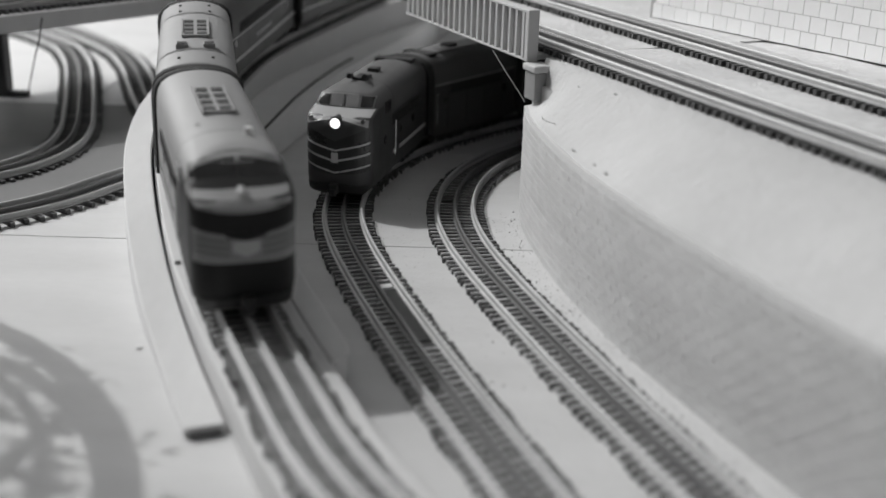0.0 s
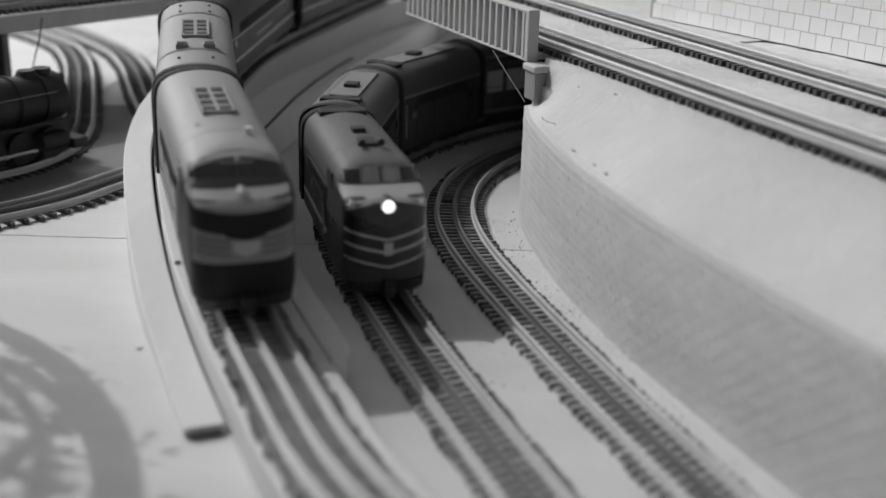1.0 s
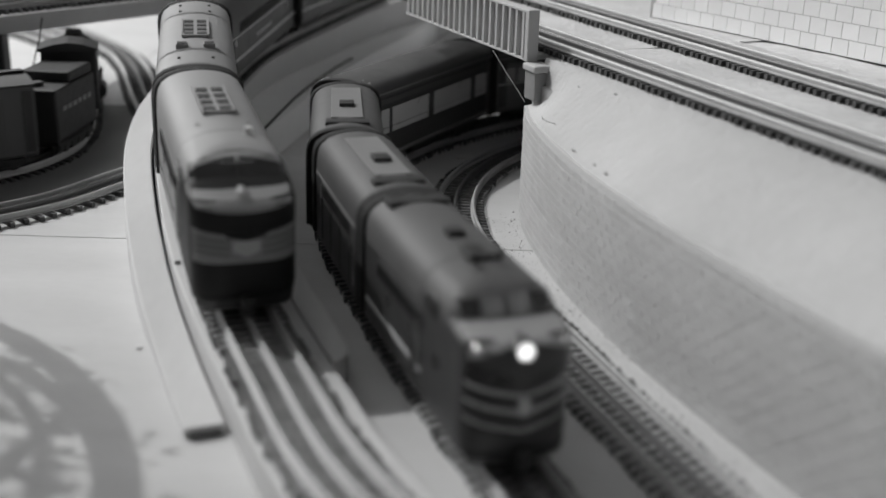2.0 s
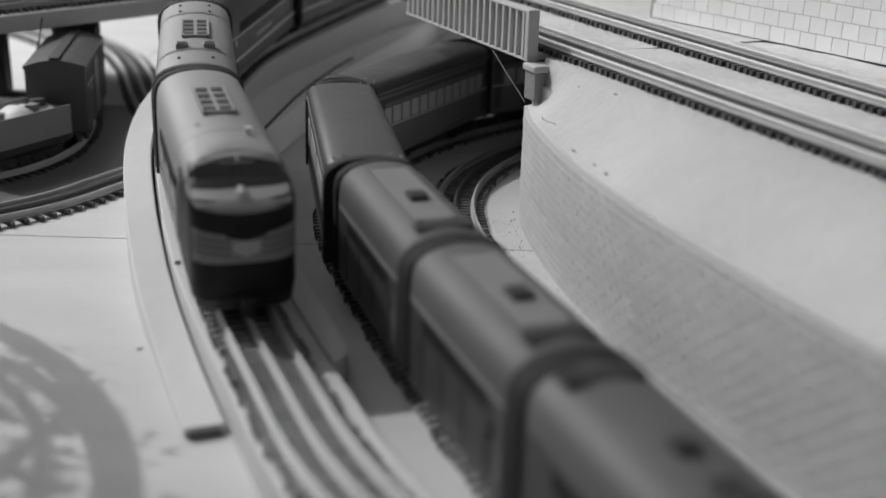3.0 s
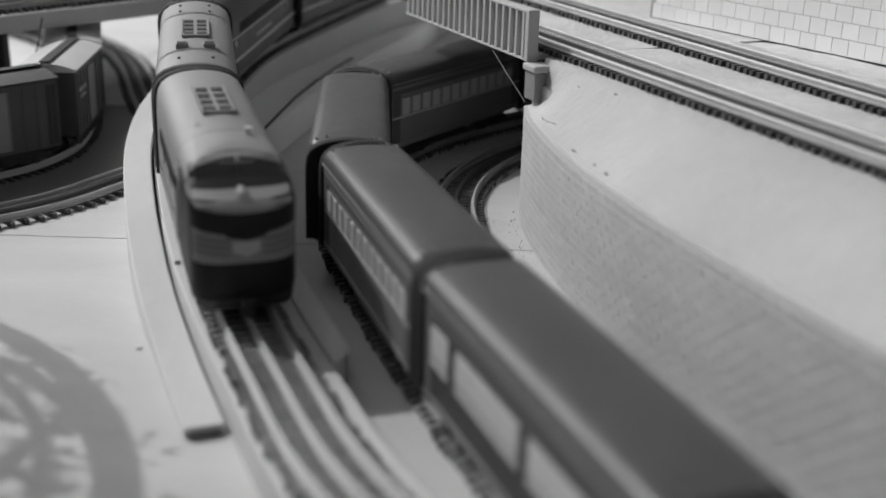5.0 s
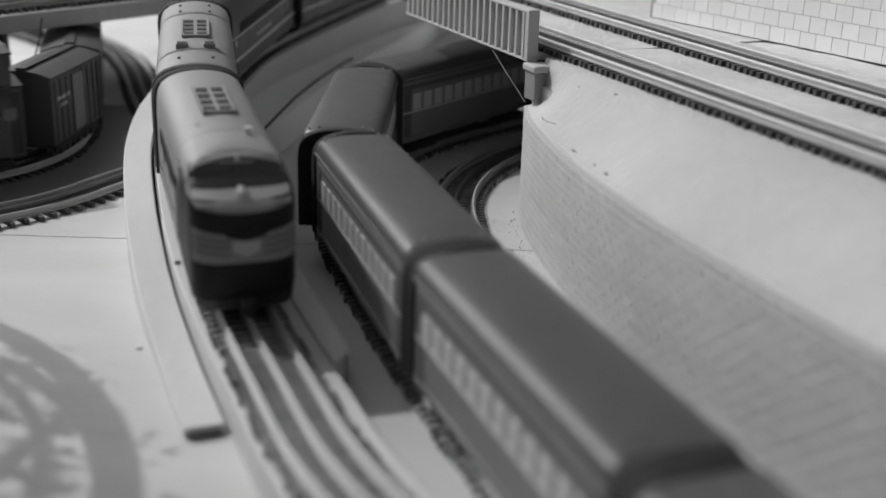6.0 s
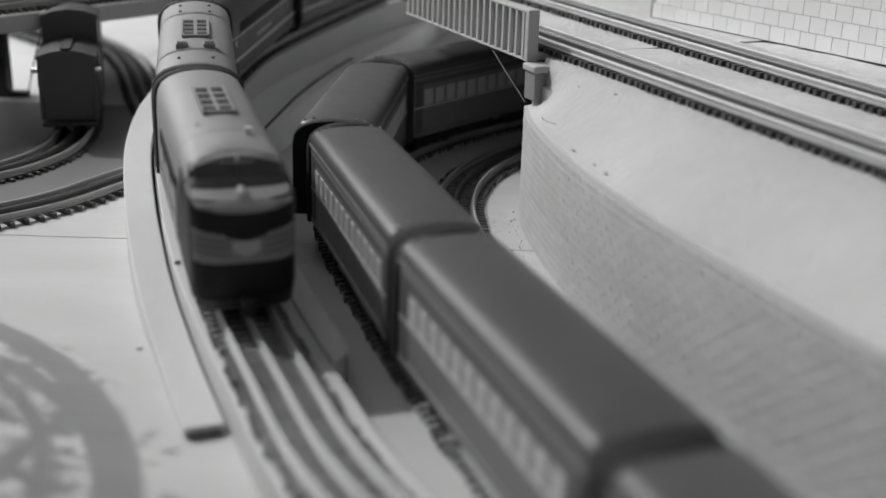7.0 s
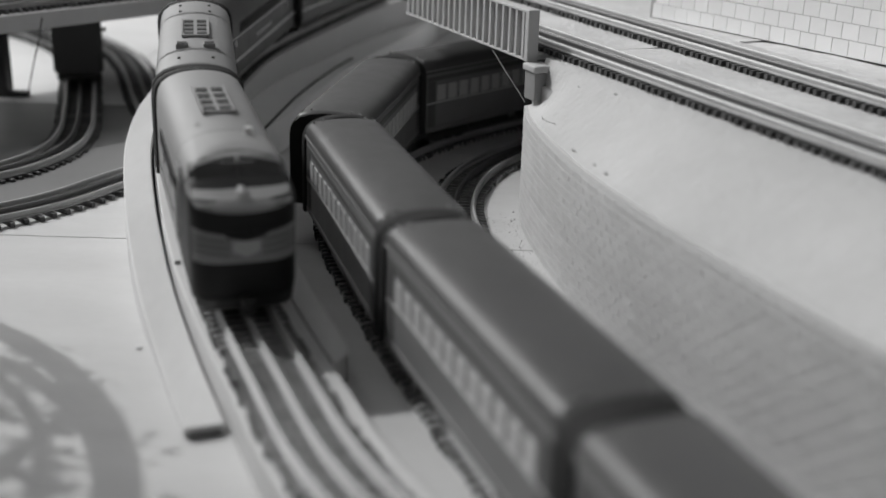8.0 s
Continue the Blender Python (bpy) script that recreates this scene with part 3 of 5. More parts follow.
def truck(parent, x, bm_cache={}):
    """A bogie: frame with springs, and its wheels."""
    t = part("truck", box(-0.028, 0.028, -0.022, 0.022, 0.010, 0.016, 0.001), BLACK, parent, m=Matrix.Translation((x, 0, 0)))
    for y in (-0.0225, 0.0225):
        bm = box(-0.030, 0.030, -0.0015, 0.0015, 0.005, 0.012, 0.001)
        for k in (-0.016, 0.0, 0.016):
            box(k - 0.004, k + 0.004, -0.0025, 0.0025, 0.003, 0.010, 0.0008, bm=bm)
        part("side_frame", bm, BLACK, t, m=Matrix.Translation((0, y, 0)))
    w = None
    for k in (-0.018, 0.018):
        for y in (-GAUGE / 2, GAUGE / 2):
            m = Matrix.Translation((k, y, 0.0085))
            w = part("wheel", tube(0.0085, (0, -0.0025, 0), (0, 0.0025, 0), 20), MIDRAIL, t, m=m, smooth=40) if w is None else same_mesh("wheel", w, t, m)
    return t


def underframe(parent, half, tank=True):
    bm = box(-half + 0.008, half - 0.008, -0.020, 0.020, 0.0125, 0.0165)
    if tank:
        box(-0.030, 0.030, -0.019, 0.019, 0.005, 0.0125, 0.002, bm=bm)
    part("underframe", bm, BLACK, parent)
    for s in (-1, 1):
        part("coupler", box(-0.006, 0.006, -0.003, 0.003, 0.006, 0.012, 0.001), BLACK, parent, m=Matrix.Translation((s * (half + 0.002), 0, 0)))


def diaphragm(parent, x):
    bm = shell(-0.0044, 0.0044, 0.016, 0.0932, grow=0.0021, round_end=0.0008)
    part("diaphragm", bm, RUBBER, parent, "black rubber end diaphragm", smooth=40, m=Matrix.Translation((x, 0, 0)))


def horn(parent, x, y, z, d=1):
    bm = tube(0.0011, (0, 0, 0), (0, 0, 0.004), 8)
    tube(0.0010, (0, 0, 0.004), (0.010 * d, 0, 0.0046), 10, bm=bm, r1=0.0026)
    part("horn", bm, BLACK, parent, m=Matrix.Translation((x, y, z)), smooth=40)


def ladder_vent(parent, x, n, mat, z=0.0932, w=0.011, pitch=0.0085):
    """A raised roof grille; thin black pieces stand in for its dark openings."""
    L = n * pitch
    v = part("roof_grille", box(-L / 2, L / 2, -w, w, -0.0012, 0.0008, 0.0005), mat, parent, m=Matrix.Translation((x, 0, z)))
    sl = None
    for k in range(n):
        for y in (-0.5 * w, 0.5 * w):
            m = Matrix.Translation((-L / 2 + (k + 0.5) * pitch, y, 0.0012))
            sl = part("louvre", box(-0.0042, 0.0042, -w * 0.36, w * 0.36, -0.0008, 0.0003, 0.0002), BLACK, v, m=m) if sl is None else same_mesh("louvre", sl, v, m)
    part("grille_hood", box(0, 0.003, -w, w, -0.0010, 0.0020, 0.0006), mat, v, m=Matrix.Translation((L / 2, 0, 0)))
    for y in (-w, w):
        part("grille_rail", box(-L / 2, L / 2, -0.0006, 0.0006, 0.0004, 0.0018), mat, v, m=Matrix.Translation((0, y, 0)))
    return v


def side_grille(parent, x, side, L=0.05, z=0.058):
    bm = box(-L / 2, L / 2, -0.0006, 0.0006, -0.005, 0.005)
    for k in range(int(L / 0.004)):
        box(-L / 2 + k * 0.004, -L / 2 + k * 0.004 + 0.002, -0.0012, 0.0012, -0.0042, 0.0042, bm=bm)
    part("side_grille", bm, BLACK, parent, m=Matrix.Translation((x, side * 0.0302, z)))


def porthole(parent, x, side, z=0.045):
    part("porthole", tube(0.0042, (0, -0.0005, 0), (0, 0.0005, 0), 16), GLASS, parent, m=Matrix.Translation((x, side * 0.0301, z)))


def stripe(parent, x0, x1, z0, z1, side, mat, label=""):
    part("stripe", box(x0, x1, -0.0004, 0.0004, z0, z1), mat, parent, label, m=Matrix.Translation((0, side * 0.0301, 0)))


def cab_unit(name, L, kind, label):
    """A streamlined cab locomotive, x forwards; kind 'silver' or 'dark'."""
    e = empty(name)
    tagged(e, label, "locomotive")
    h = L / 2
    xf = h
    xb = h - 0.075
    silver = kind == "silver"
    roof = SILVER if silver else MIDPAINT
    side = SILVER if silver else SIDEPAINT
    body = part("body", shell(-h, xb, 0.012, 0.066), side, e, smooth=35)
    part("roof", shell(-h, xb, 0.066, 0.0932, round_end=0.0012), roof, e, "silver painted roof" if silver else "", smooth=35)
    nz = part("nose", nose(xf, xb, 0.010, 0.0773), NOSEBLACK if silver else SIDEPAINT, e, smooth=40)
    cabf = part("cab", nose(xf, xb, 0.0773, 0.0932), roof, e, smooth=40)
    # windscreen panes and side windows
    if silver:
        part("windscreen_surround", nose_patch(xf, -0.0270, 0.0270, lambda y: 0.0758, lambda y: 0.0912 - 8.0 * y * y, 0.0003), DARKPAINT, cabf, "dark painted windscreen surround")
    for s in (-1, 1):
        a, b = (0.0014 * s, 0.0235 * s)
        y0, y1 = min(a, b), max(a, b)
        if silver:
            part("windscreen", nose_patch(xf, y0, y1, lambda y: 0.0770, lambda y: 0.0892 - 8.0 * y * y, 0.0007), GLASS, cabf)
        else:
            part("window_frame", nose_patch(xf, min(0.0006 * s, 0.0258 * s), max(0.0006 * s, 0.0258 * s), lambda y: 0.0775, lambda y: 0.0879 - 2.0 * y * y, 0.0003), GREYCAR, cabf)
            part("windscreen", nose_patch(xf, min(0.0016 * s, 0.0125 * s), max(0.0016 * s, 0.0125 * s), lambda y: 0.0782, lambda y: 0.0872 - 2.0 * y * y, 0.0006), PANE, cabf, "pale reflecting windscreen pane")
            part("windscreen", nose_patch(xf, min(0.0142 * s, 0.0245 * s), max(0.0142 * s, 0.0245 * s), lambda y: 0.0782, lambda y: 0.0872 - 2.0 * y * y, 0.0006), GLASS, cabf)
            part("marker_lamp", tube(0.0020, (-0.006, 0, 0), (0.0015, 0, 0), 12), CHROME, nz, "small bright marker lamp", m=Matrix.Translation((xf + nose_x(0.0235, 0.070), s * 0.0235, 0.0705)))
        part("side_window", box(-0.008, 0.008, -0.0005, 0.0005, -0.0055, 0.0055, 0.0004), GLASS, cabf, m=Matrix.Translation((xf - 0.058, s * 0.0300, 0.0735)))
        stripe(body, -h + 0.004, xb, 0.026, 0.0295, s, LIGHTPAINT if not silver else DARKPAINT)
        for k in range(3):
            porthole(body, -h + 0.05 + k * 0.045, s)
        side_grille(body, -0.02, s, L * 0.45)
        part("door", box(-0.0065, 0.0065, -0.0004, 0.0004, -0.02, 0.02), DARKPAINT, body, m=Matrix.Translation((xb - 0.012, s * 0.0302, 0.041)))
        part("handrail", tube(0.0006, (0, 0, -0.016), (0, 0, 0.016), 8), CHROME, body, m=Matrix.Translation((xb - 0.003, s * 0.0315, 0.041)))
    lamp_z, lamp_r = (0.0735, 0.0026) if silver else (0.0685, 0.0044)
    lamp = Matrix.Translation((xf + nose_front(lamp_z), 0, lamp_z))
    part("headlamp_housing", tube(lamp_r * 1.3, (-0.012, 0, 0), (0.0012, 0, 0), 24), SILVER if silver else SIDEPAINT, nz, m=lamp, smooth=40)
    part("headlamp", tube(lamp_r, (-0.010, 0, 0), (0.0018, 0, 0), 24), CHROME if silver else LIT, nz, "unlit bright headlamp" if silver else "lit white headlamp", m=lamp, smooth=40)
    if silver:
        part("nose_band", nose_patch(xf, -0.0285, 0.0285, lambda y: 0.0365, lambda y: 0.0525 + 0.16 * abs(y), 0.0005), GREYCAR, nz, "grey painted band across the nose")
        part("hood_panel", nose_patch(xf, -0.0270, 0.0270, lambda y: 0.0660 + 5.0 * y * y, lambda y: 0.0756, 0.0003), SILVER, nz, "silver painted hood top")
        for z0 in (0.0405, 0.0445, 0.0485):
            for a, b in ((-0.0286, -0.009), (0.009, 0.0286)):
                part("nose_stripe", nose_patch(xf, a, b, lambda y, z0=z0: z0 + 0.10 * abs(y), lambda y, z0=z0: z0 + 0.0012 + 0.10 * abs(y), 0.0009), MIDPAINT, nz, "thin dark pinstripe")
        part("emblem", nose_patch(xf, -0.0075, 0.0075, lambda y: 0.0400 + 0.5 * abs(y), lambda y: 0.0500, 0.0011), HOOD, nz, "pale wing emblem")
        part("emblem", nose_patch(xf, -0.0110, 0.0110, lambda y: 0.0500 + 0.25 * abs(y), lambda y: 0.0560, 0.0011), NOSEBLACK, nz, "dark wing emblem")
    else:
        part("hood_panel", nose_patch(xf, -0.0275, 0.0275, lambda y: 0.0710 - 8.0 * y * y, lambda y: 0.0771, 0.0004), HOOD, nz, "pale painted hood panel")
        v = lambda z0, k=0.24: (lambda y: z0 + k * abs(y))
        for z0, t in ((0.0440, 0.0016), (0.0345, 0.0018), (0.0245, 0.0014)):
            part("nose_stripe", nose_patch(xf, -0.0285, 0.0285, v(z0), v(z0 + t), 0.0005), LIGHTPAINT, nz, "thin pale chevron stripe")
        part("nose_panel", nose_patch(xf, -0.0285, 0.0285, v(0.012, 0.0), v(0.0530, 0.42), 0.0003), DARKPAINT, nz, "dark lower nose")
        part("emblem", nose_patch(xf, -0.003, 0.003, lambda y: 0.034, lambda y: 0.043, 0.0008), LIGHTPAINT, nz)
    # pilot
    rings = []
    for z, inn in ((0.0055, 0.004), (0.0080, 0.001), (0.014, 0.0)):
        ring = []
        for i in range(17):
            k = -math.cos(math.pi * i / 16)
            y = -(0.0275 - inn) * k
            ring.append(Vector((nose_x(y, 0.02) - inn, y, z)))
        ring += [Vector((-0.045, -(0.0275 - inn), z)), Vector((-0.045, 0.0275 - inn, z))]
        rings.append(ring)
    part("pilot", loft(rings), BLACK, e, "black pilot", m=Matrix.Translation((xf, 0, 0)), smooth=40)
    part("coupler_pocket", box(-0.004, 0.006, -0.004, 0.004, 0.008, 0.016, 0.001), BLACK, e, m=Matrix.Translation((xf, 0, 0)))
    underframe(e, h)
    truck(e, h - 0.055)
    truck(e, -h + 0.045)
    diaphragm(e, -h - 0.004)
    if silver:
        ladder_vent(e, -0.030, 4, SILVER, w=0.0100, pitch=0.0150)
        part("roof_lamp", tube(0.0034, (0, 0, -0.002), (0, 0, 0.0050), 14, r1=0.0022), CREAM, e, "small white roof lamp", m=Matrix.Translation((0.043, 0.012, 0.0908)), smooth=40)
        for y in (-0.015, 0.015):
            part("rivet", tube(0.0010, (0, 0, -0.002), (0, 0, 0.0012), 8), CHROME, e, m=Matrix.Translation((xb - 0.02, y, 0.0908)))
    else:
        for y in (-0.007, 0.007):
            horn(e, xb + 0.006, y, 0.0930)
        part("exhaust", box(-0.010, 0.010, -0.006, 0.006, -0.001, 0.0022, 0.0006), BLACK, e, m=Matrix.Translation((0.02, 0, 0.0934)))
        part("roof_hatch", box(-0.007, 0.007, -0.019, 0.019, -0.004, 0.0012, 0.0006), BLACK, e, m=Matrix.Translation((-h + 0.012, 0, 0.0925)))
        part("roof_box", box(-0.005, 0.005, -0.005, 0.005, -0.001, 0.003, 0.0006), BLACK, e, m=Matrix.Translation((-0.015, 0, 0.0934)))
    return e


def booster_unit(name, L, kind, label, plain=False):
    """A cabless booster unit."""
    e = empty(name)
    tagged(e, label, "locomotive")
    h = L / 2
    silver = kind == "silver"
    roof = SILVER if silver else MIDPAINT
    body = part("body", shell(-h, h, 0.012, 0.066), (MIDPAINT if kind == "blue" else SILVER) if kind != "dark" else SIDEPAINT, e, smooth=35)
    part("roof", shell(-h, h, 0.066, 0.0932, round_end=0.0012), roof, e, smooth=35)
    for s in (-1, 1):
        side_grille(body, 0, s, L * 0.6)
        if plain:
            stripe(body, -h + 0.003, h - 0.003, 0.0630, 0.0655, s, GREYCAR)
            for k in range(4):
                part("panel_seam", box(-0.0004, 0.0004, -0.0003, 0.0003, -0.022, 0.022), BLACK, body, m=Matrix.Translation(((k - 1.5) * L * 0.22, s * 0.0301, 0.040)))
        else:
            stripe(body, -h + 0.003, h - 0.003, 0.026, 0.0290, s, LIGHTPAINT)
            stripe(body, -h + 0.003, h - 0.003, 0.0495, 0.0510, s, LIGHTPAINT)
        for k in (-1, 1):
            porthole(body, k * L * 0.36, s)
        part("handrail", tube(0.0006, (0, 0, -0.016), (0, 0, 0.016), 8), CHROME, body, m=Matrix.Translation((h - 0.005, s * 0.0315, 0.041)))
        # row of lettering bars
        for k in range(0 if plain else 7):
            part("lettering_bar", box(-0.0028, 0.0028, -0.0003, 0.0003, -0.0016, 0.0016), LIGHTPAINT, body, m=Matrix.Translation((-0.03 + k * 0.009, s * 0.0304, 0.0375)))
    underframe(e, h)
    truck(e, h - 0.04)
    truck(e, -h + 0.04)
    diaphragm(e, -h - 0.004)
    diaphragm(e, h + 0.004)
    if silver:
        ladder_vent(e, 0.0, 4, SILVER, w=0.0100, pitch=0.0150)
        for y in (-0.010, 0.010):
            f = part("exhaust_stack", box(-0.0045, 0.0045, -0.0045, 0.0045, -0.003, 0.003, 0.0008), SILVER, e, m=Matrix.Translation((0.062, y, 0.0925)))
            part("stack_mouth", box(-0.0035, 0.0035, -0.0035, 0.0035, 0.003, 0.0034), BLACK, f)
        for x in (h - 0.02, -h + 0.02, -h + 0.045):
            for y in (-0.012, 0.012):
                part("rivet", tube(0.0012, (0, 0, -0.002), (0, 0, 0.0014), 8), BLACK, e, m=Matrix.Translation((x, y, 0.0915)))
        for x in (h - 0.045, -h + 0.055):
            part("roof_seam", shell(-0.0003, 0.0003, 0.070, 0.0932, grow=0.00012), GREYCAR, e, m=Matrix.Translation((x, 0, 0)))
    else:
        part("roof_hatch", box(-0.006, 0.006, -0.017, 0.017, -0.003, 0.0014, 0.0006), BLACK, e, m=Matrix.Translation((h - 0.014, 0, 0.0922)))
        part("roof_box", box(-0.007, 0.007, -0.006, 0.006, -0.001, 0.0030, 0.0006), BLACK, e, m=Matrix.Translation((0.010, 0, 0.0934)))
        part("roof_walk", box(-h + 0.02, h - 0.025, -0.0125, 0.0125, -0.0020, 0.0004, 0.0003), GREYCAR, e, "flat pale roof panel", m=Matrix.Translation((0, 0, 0.0930)))
        for x in (h - 0.03, -h + 0.02):
            for y in (-0.012, 0.012):
                part("rivet", tube(0.0010, (0, 0, -0.002), (0, 0, 0.0012), 8), CHROME, e, m=Matrix.Translation((x, y, 0.0915)))
    return e


CAR_PROF = ((0.016, 0.0292), (0.020, 0.0295), (0.040, 0.0295), (0.066, 0.0295), (0.0755, 0.0295), (0.0775, 0.0304), (0.0800, 0.0304), (0.0835, 0.0300), (0.0865, 0.0286), (0.0888, 0.0258),
            (0.0902, 0.0215), (0.0912, 0.0150), (0.0918, 0.0080), (0.0920, 0.0))


def passenger_car(name, L, label, big=False):
    """A passenger car with a row of pale windows; big: a few wide ones."""
    e = empty(name)
    tagged(e, label, "passenger car", group="passenger cars of the moving train")
    h = L / 2
    body = part("body", shell(-h, h, 0.016, 0.0755, CAR_PROF), SIDEPAINT if big else CARSIDE, e, smooth=35)
    part("roof", shell(-h, h, 0.0755, 0.0920, CAR_PROF, round_end=0.0012), CARROOF, e, smooth=35)
    for s in (-1, 1):
        part("belt_rail", box(-h + 0.003, h - 0.003, -0.0006, 0.0006, -0.0008, 0.0008), LIGHTPAINT if not big else SIDEPAINT, body, m=Matrix.Translation((0, s * 0.0296, 0.046)))
        part("sill", box(-h + 0.002, h - 0.002, -0.0008, 0.0008, -0.0015, 0.0015), CARSIDE, body, m=Matrix.Translation((0, s * 0.0297, 0.020)))
        part("letter_board", box(-h + 0.004, h - 0.004, -0.0004, 0.0004, -0.0022, 0.0022), MIDPAINT, body, m=Matrix.Translation((0, s * 0.0297, 0.0705)))
        # roof-edge strip whose pale grey holds the highlight along the eave
        part("gutter", box(-h + 0.001, h - 0.001, -0.0006, 0.0006, -0.0007, 0.0007), GREYCAR, body, "thin strip along the roof edge, pale for the highlight there", m=Matrix.Translation((0, s * 0.0306, 0.0790)))
        pane = None
        n, w, g = (12, 0.0125, 0.0172)
        if big:
            for x, ww in ((-0.098, 0.026), (-0.034, 0.080), (0.052, 0.070), (0.104, 0.022)):
                part("window", box(-ww / 2, ww / 2, -0.0005, 0.0005, -0.0115, 0.0115, 0.0004), FROST, body, m=Matrix.Translation((x, s * 0.0297, 0.0520)))
        for k in range(0 if big else n):
            m = Matrix.Translation(((k - (n - 1) / 2) * g, s * 0.0297, 0.0555))
            hh = 0.0078
            pane = part("window", box(-w / 2, w / 2, -0.0005, 0.0005, -hh, hh, 0.0004), FROST, body, m=m) if pane is None else same_mesh("window", pane, body, m)
        for x in (-h + 0.010, h - 0.010):
            part("vestibule_door", box(-0.0055, 0.0055, -0.0004, 0.0004, -0.024, 0.024), MIDPAINT, body, m=Matrix.Translation((x, s * 0.0297, 0.044)))
    for x in (-h + 0.0045, h - 0.0045):
        for y in (-0.0235, -0.0165, 0.0165, 0.0235):
            z = 0.0895 if abs(y) > 0.02 else 0.0910
            part("rivet", tube(0.0011, (0, 0, -0.002), (0, 0, 0.0013), 8), CHROME, e, m=Matrix.Translation((x, y, z)))
    underframe(e, h)
    truck(e, h - 0.045)
    truck(e, -h + 0.045)
    diaphragm(e, -h - 0.004)
    diaphragm(e, h + 0.004)
    return e


BOX_PROF = ((0.016, 0.0280), (0.030, 0.0280), (0.070, 0.0280), (0.078, 0.0280), (0.0795, 0.0295), (0.0805, 0.0295), (0.0850, 0.0150), (0.0870, 0.0))


def boxcar(name, L, mat, doormat, label, roofmat=None):
    e = empty(name)
    tagged(e, label, "freight car", group="cars of the freight train")
    h = L / 2
    body = part("body", shell(-h, h, 0.016, 0.078, BOX_PROF), mat, e, smooth=25)
    part("roof", shell(-h - 0.001, h + 0.001, 0.078, 0.087, BOX_PROF), roofmat or mat, e, smooth=25)
    part("roof_walk", box(-h, h, -0.005, 0.005, 0.0872, 0.0888, 0.0004), BLACK, e)
    for s in (-1, 1):
        part("door", box(-L * 0.10, L * 0.10, -0.0009, 0.0009, -0.027, 0.027, 0.0005), doormat, body, m=Matrix.Translation((0, s * 0.0284, 0.0465)))
        for k in range(-4, 5):
            if abs(k) > 0:
                part("side_rib", box(-0.0008, 0.0008, -0.0006, 0.0006, -0.029, 0.029), mat, body, m=Matrix.Translation((k * h / 4.6, s * 0.0283, 0.0465)))
        for k in range(5):
            part("lettering_bar", box(-0.0035, 0.0035, -0.0003, 0.0003, -0.0018, 0.0018), BLACK if mat is CREAM else LIGHTPAINT, body, m=Matrix.Translation((-L * 0.36 + k * 0.0085 * (0.6 if L < 0.14 else 1.0), s * 0.0283, 0.058 - 0.007 * (k % 2))))
        part("ladder", box(-0.0045, 0.0045, -0.0005, 0.0005, -0.028, 0.028), BLACK, body, m=Matrix.Translation((h - 0.007, s * 0.0284, 0.0465)))
    underframe(e, h)
    truck(e, h - 0.04)
    truck(e, -h + 0.04)
    return e


def caboose(name, L, label):
    e = boxcar(name, L, DARKCAR, DARKCAR, label)
    body = e.children[0]
    part("cupola", shell(-0.022, 0.022, 0.040, 0.078, BOX_PROF), DARKCAR, e, m=Matrix.Translation((0.032, 0, 0.030)), smooth=25)
    part("cupola_roof", shell(-0.024, 0.024, 0.078, 0.087, BOX_PROF), DARKCAR, e, m=Matrix.Translation((0.032, 0, 0.030)))
    for s in (-1, 1):
        part("window", box(-0.006, 0.006, -0.0006, 0.0006, -0.006, 0.006), GLASS, body, m=Matrix.Translation((0.05, s * 0.0286, 0.055)))
        part("window", box(-0.006, 0.006, -0.0006, 0.0006, -0.006, 0.006), GLASS, body, m=Matrix.Translation((-0.05, s * 0.0286, 0.055)))
        part("marker_lamp", tube(0.0026, (0, -0.003, 0), (0, 0.003, 0), 12), CHROME, e, "small bright marker lamp", m=Matrix.Translation((-L / 2 - 0.001, s * 0.031, 0.067)))
        part("end_rail", tube(0.0009, (0, 0, 0.012), (0, 0, 0.040), 8), BLACK, e, m=Matrix.Translation((-L / 2 - 0.006, s * 0.024, 0)))
    part("platform", box(-0.012, 0.0, -0.026, 0.026, 0.012, 0.015), BLACK, e, m=Matrix.Translation((-L / 2, 0, 0)))
    return e


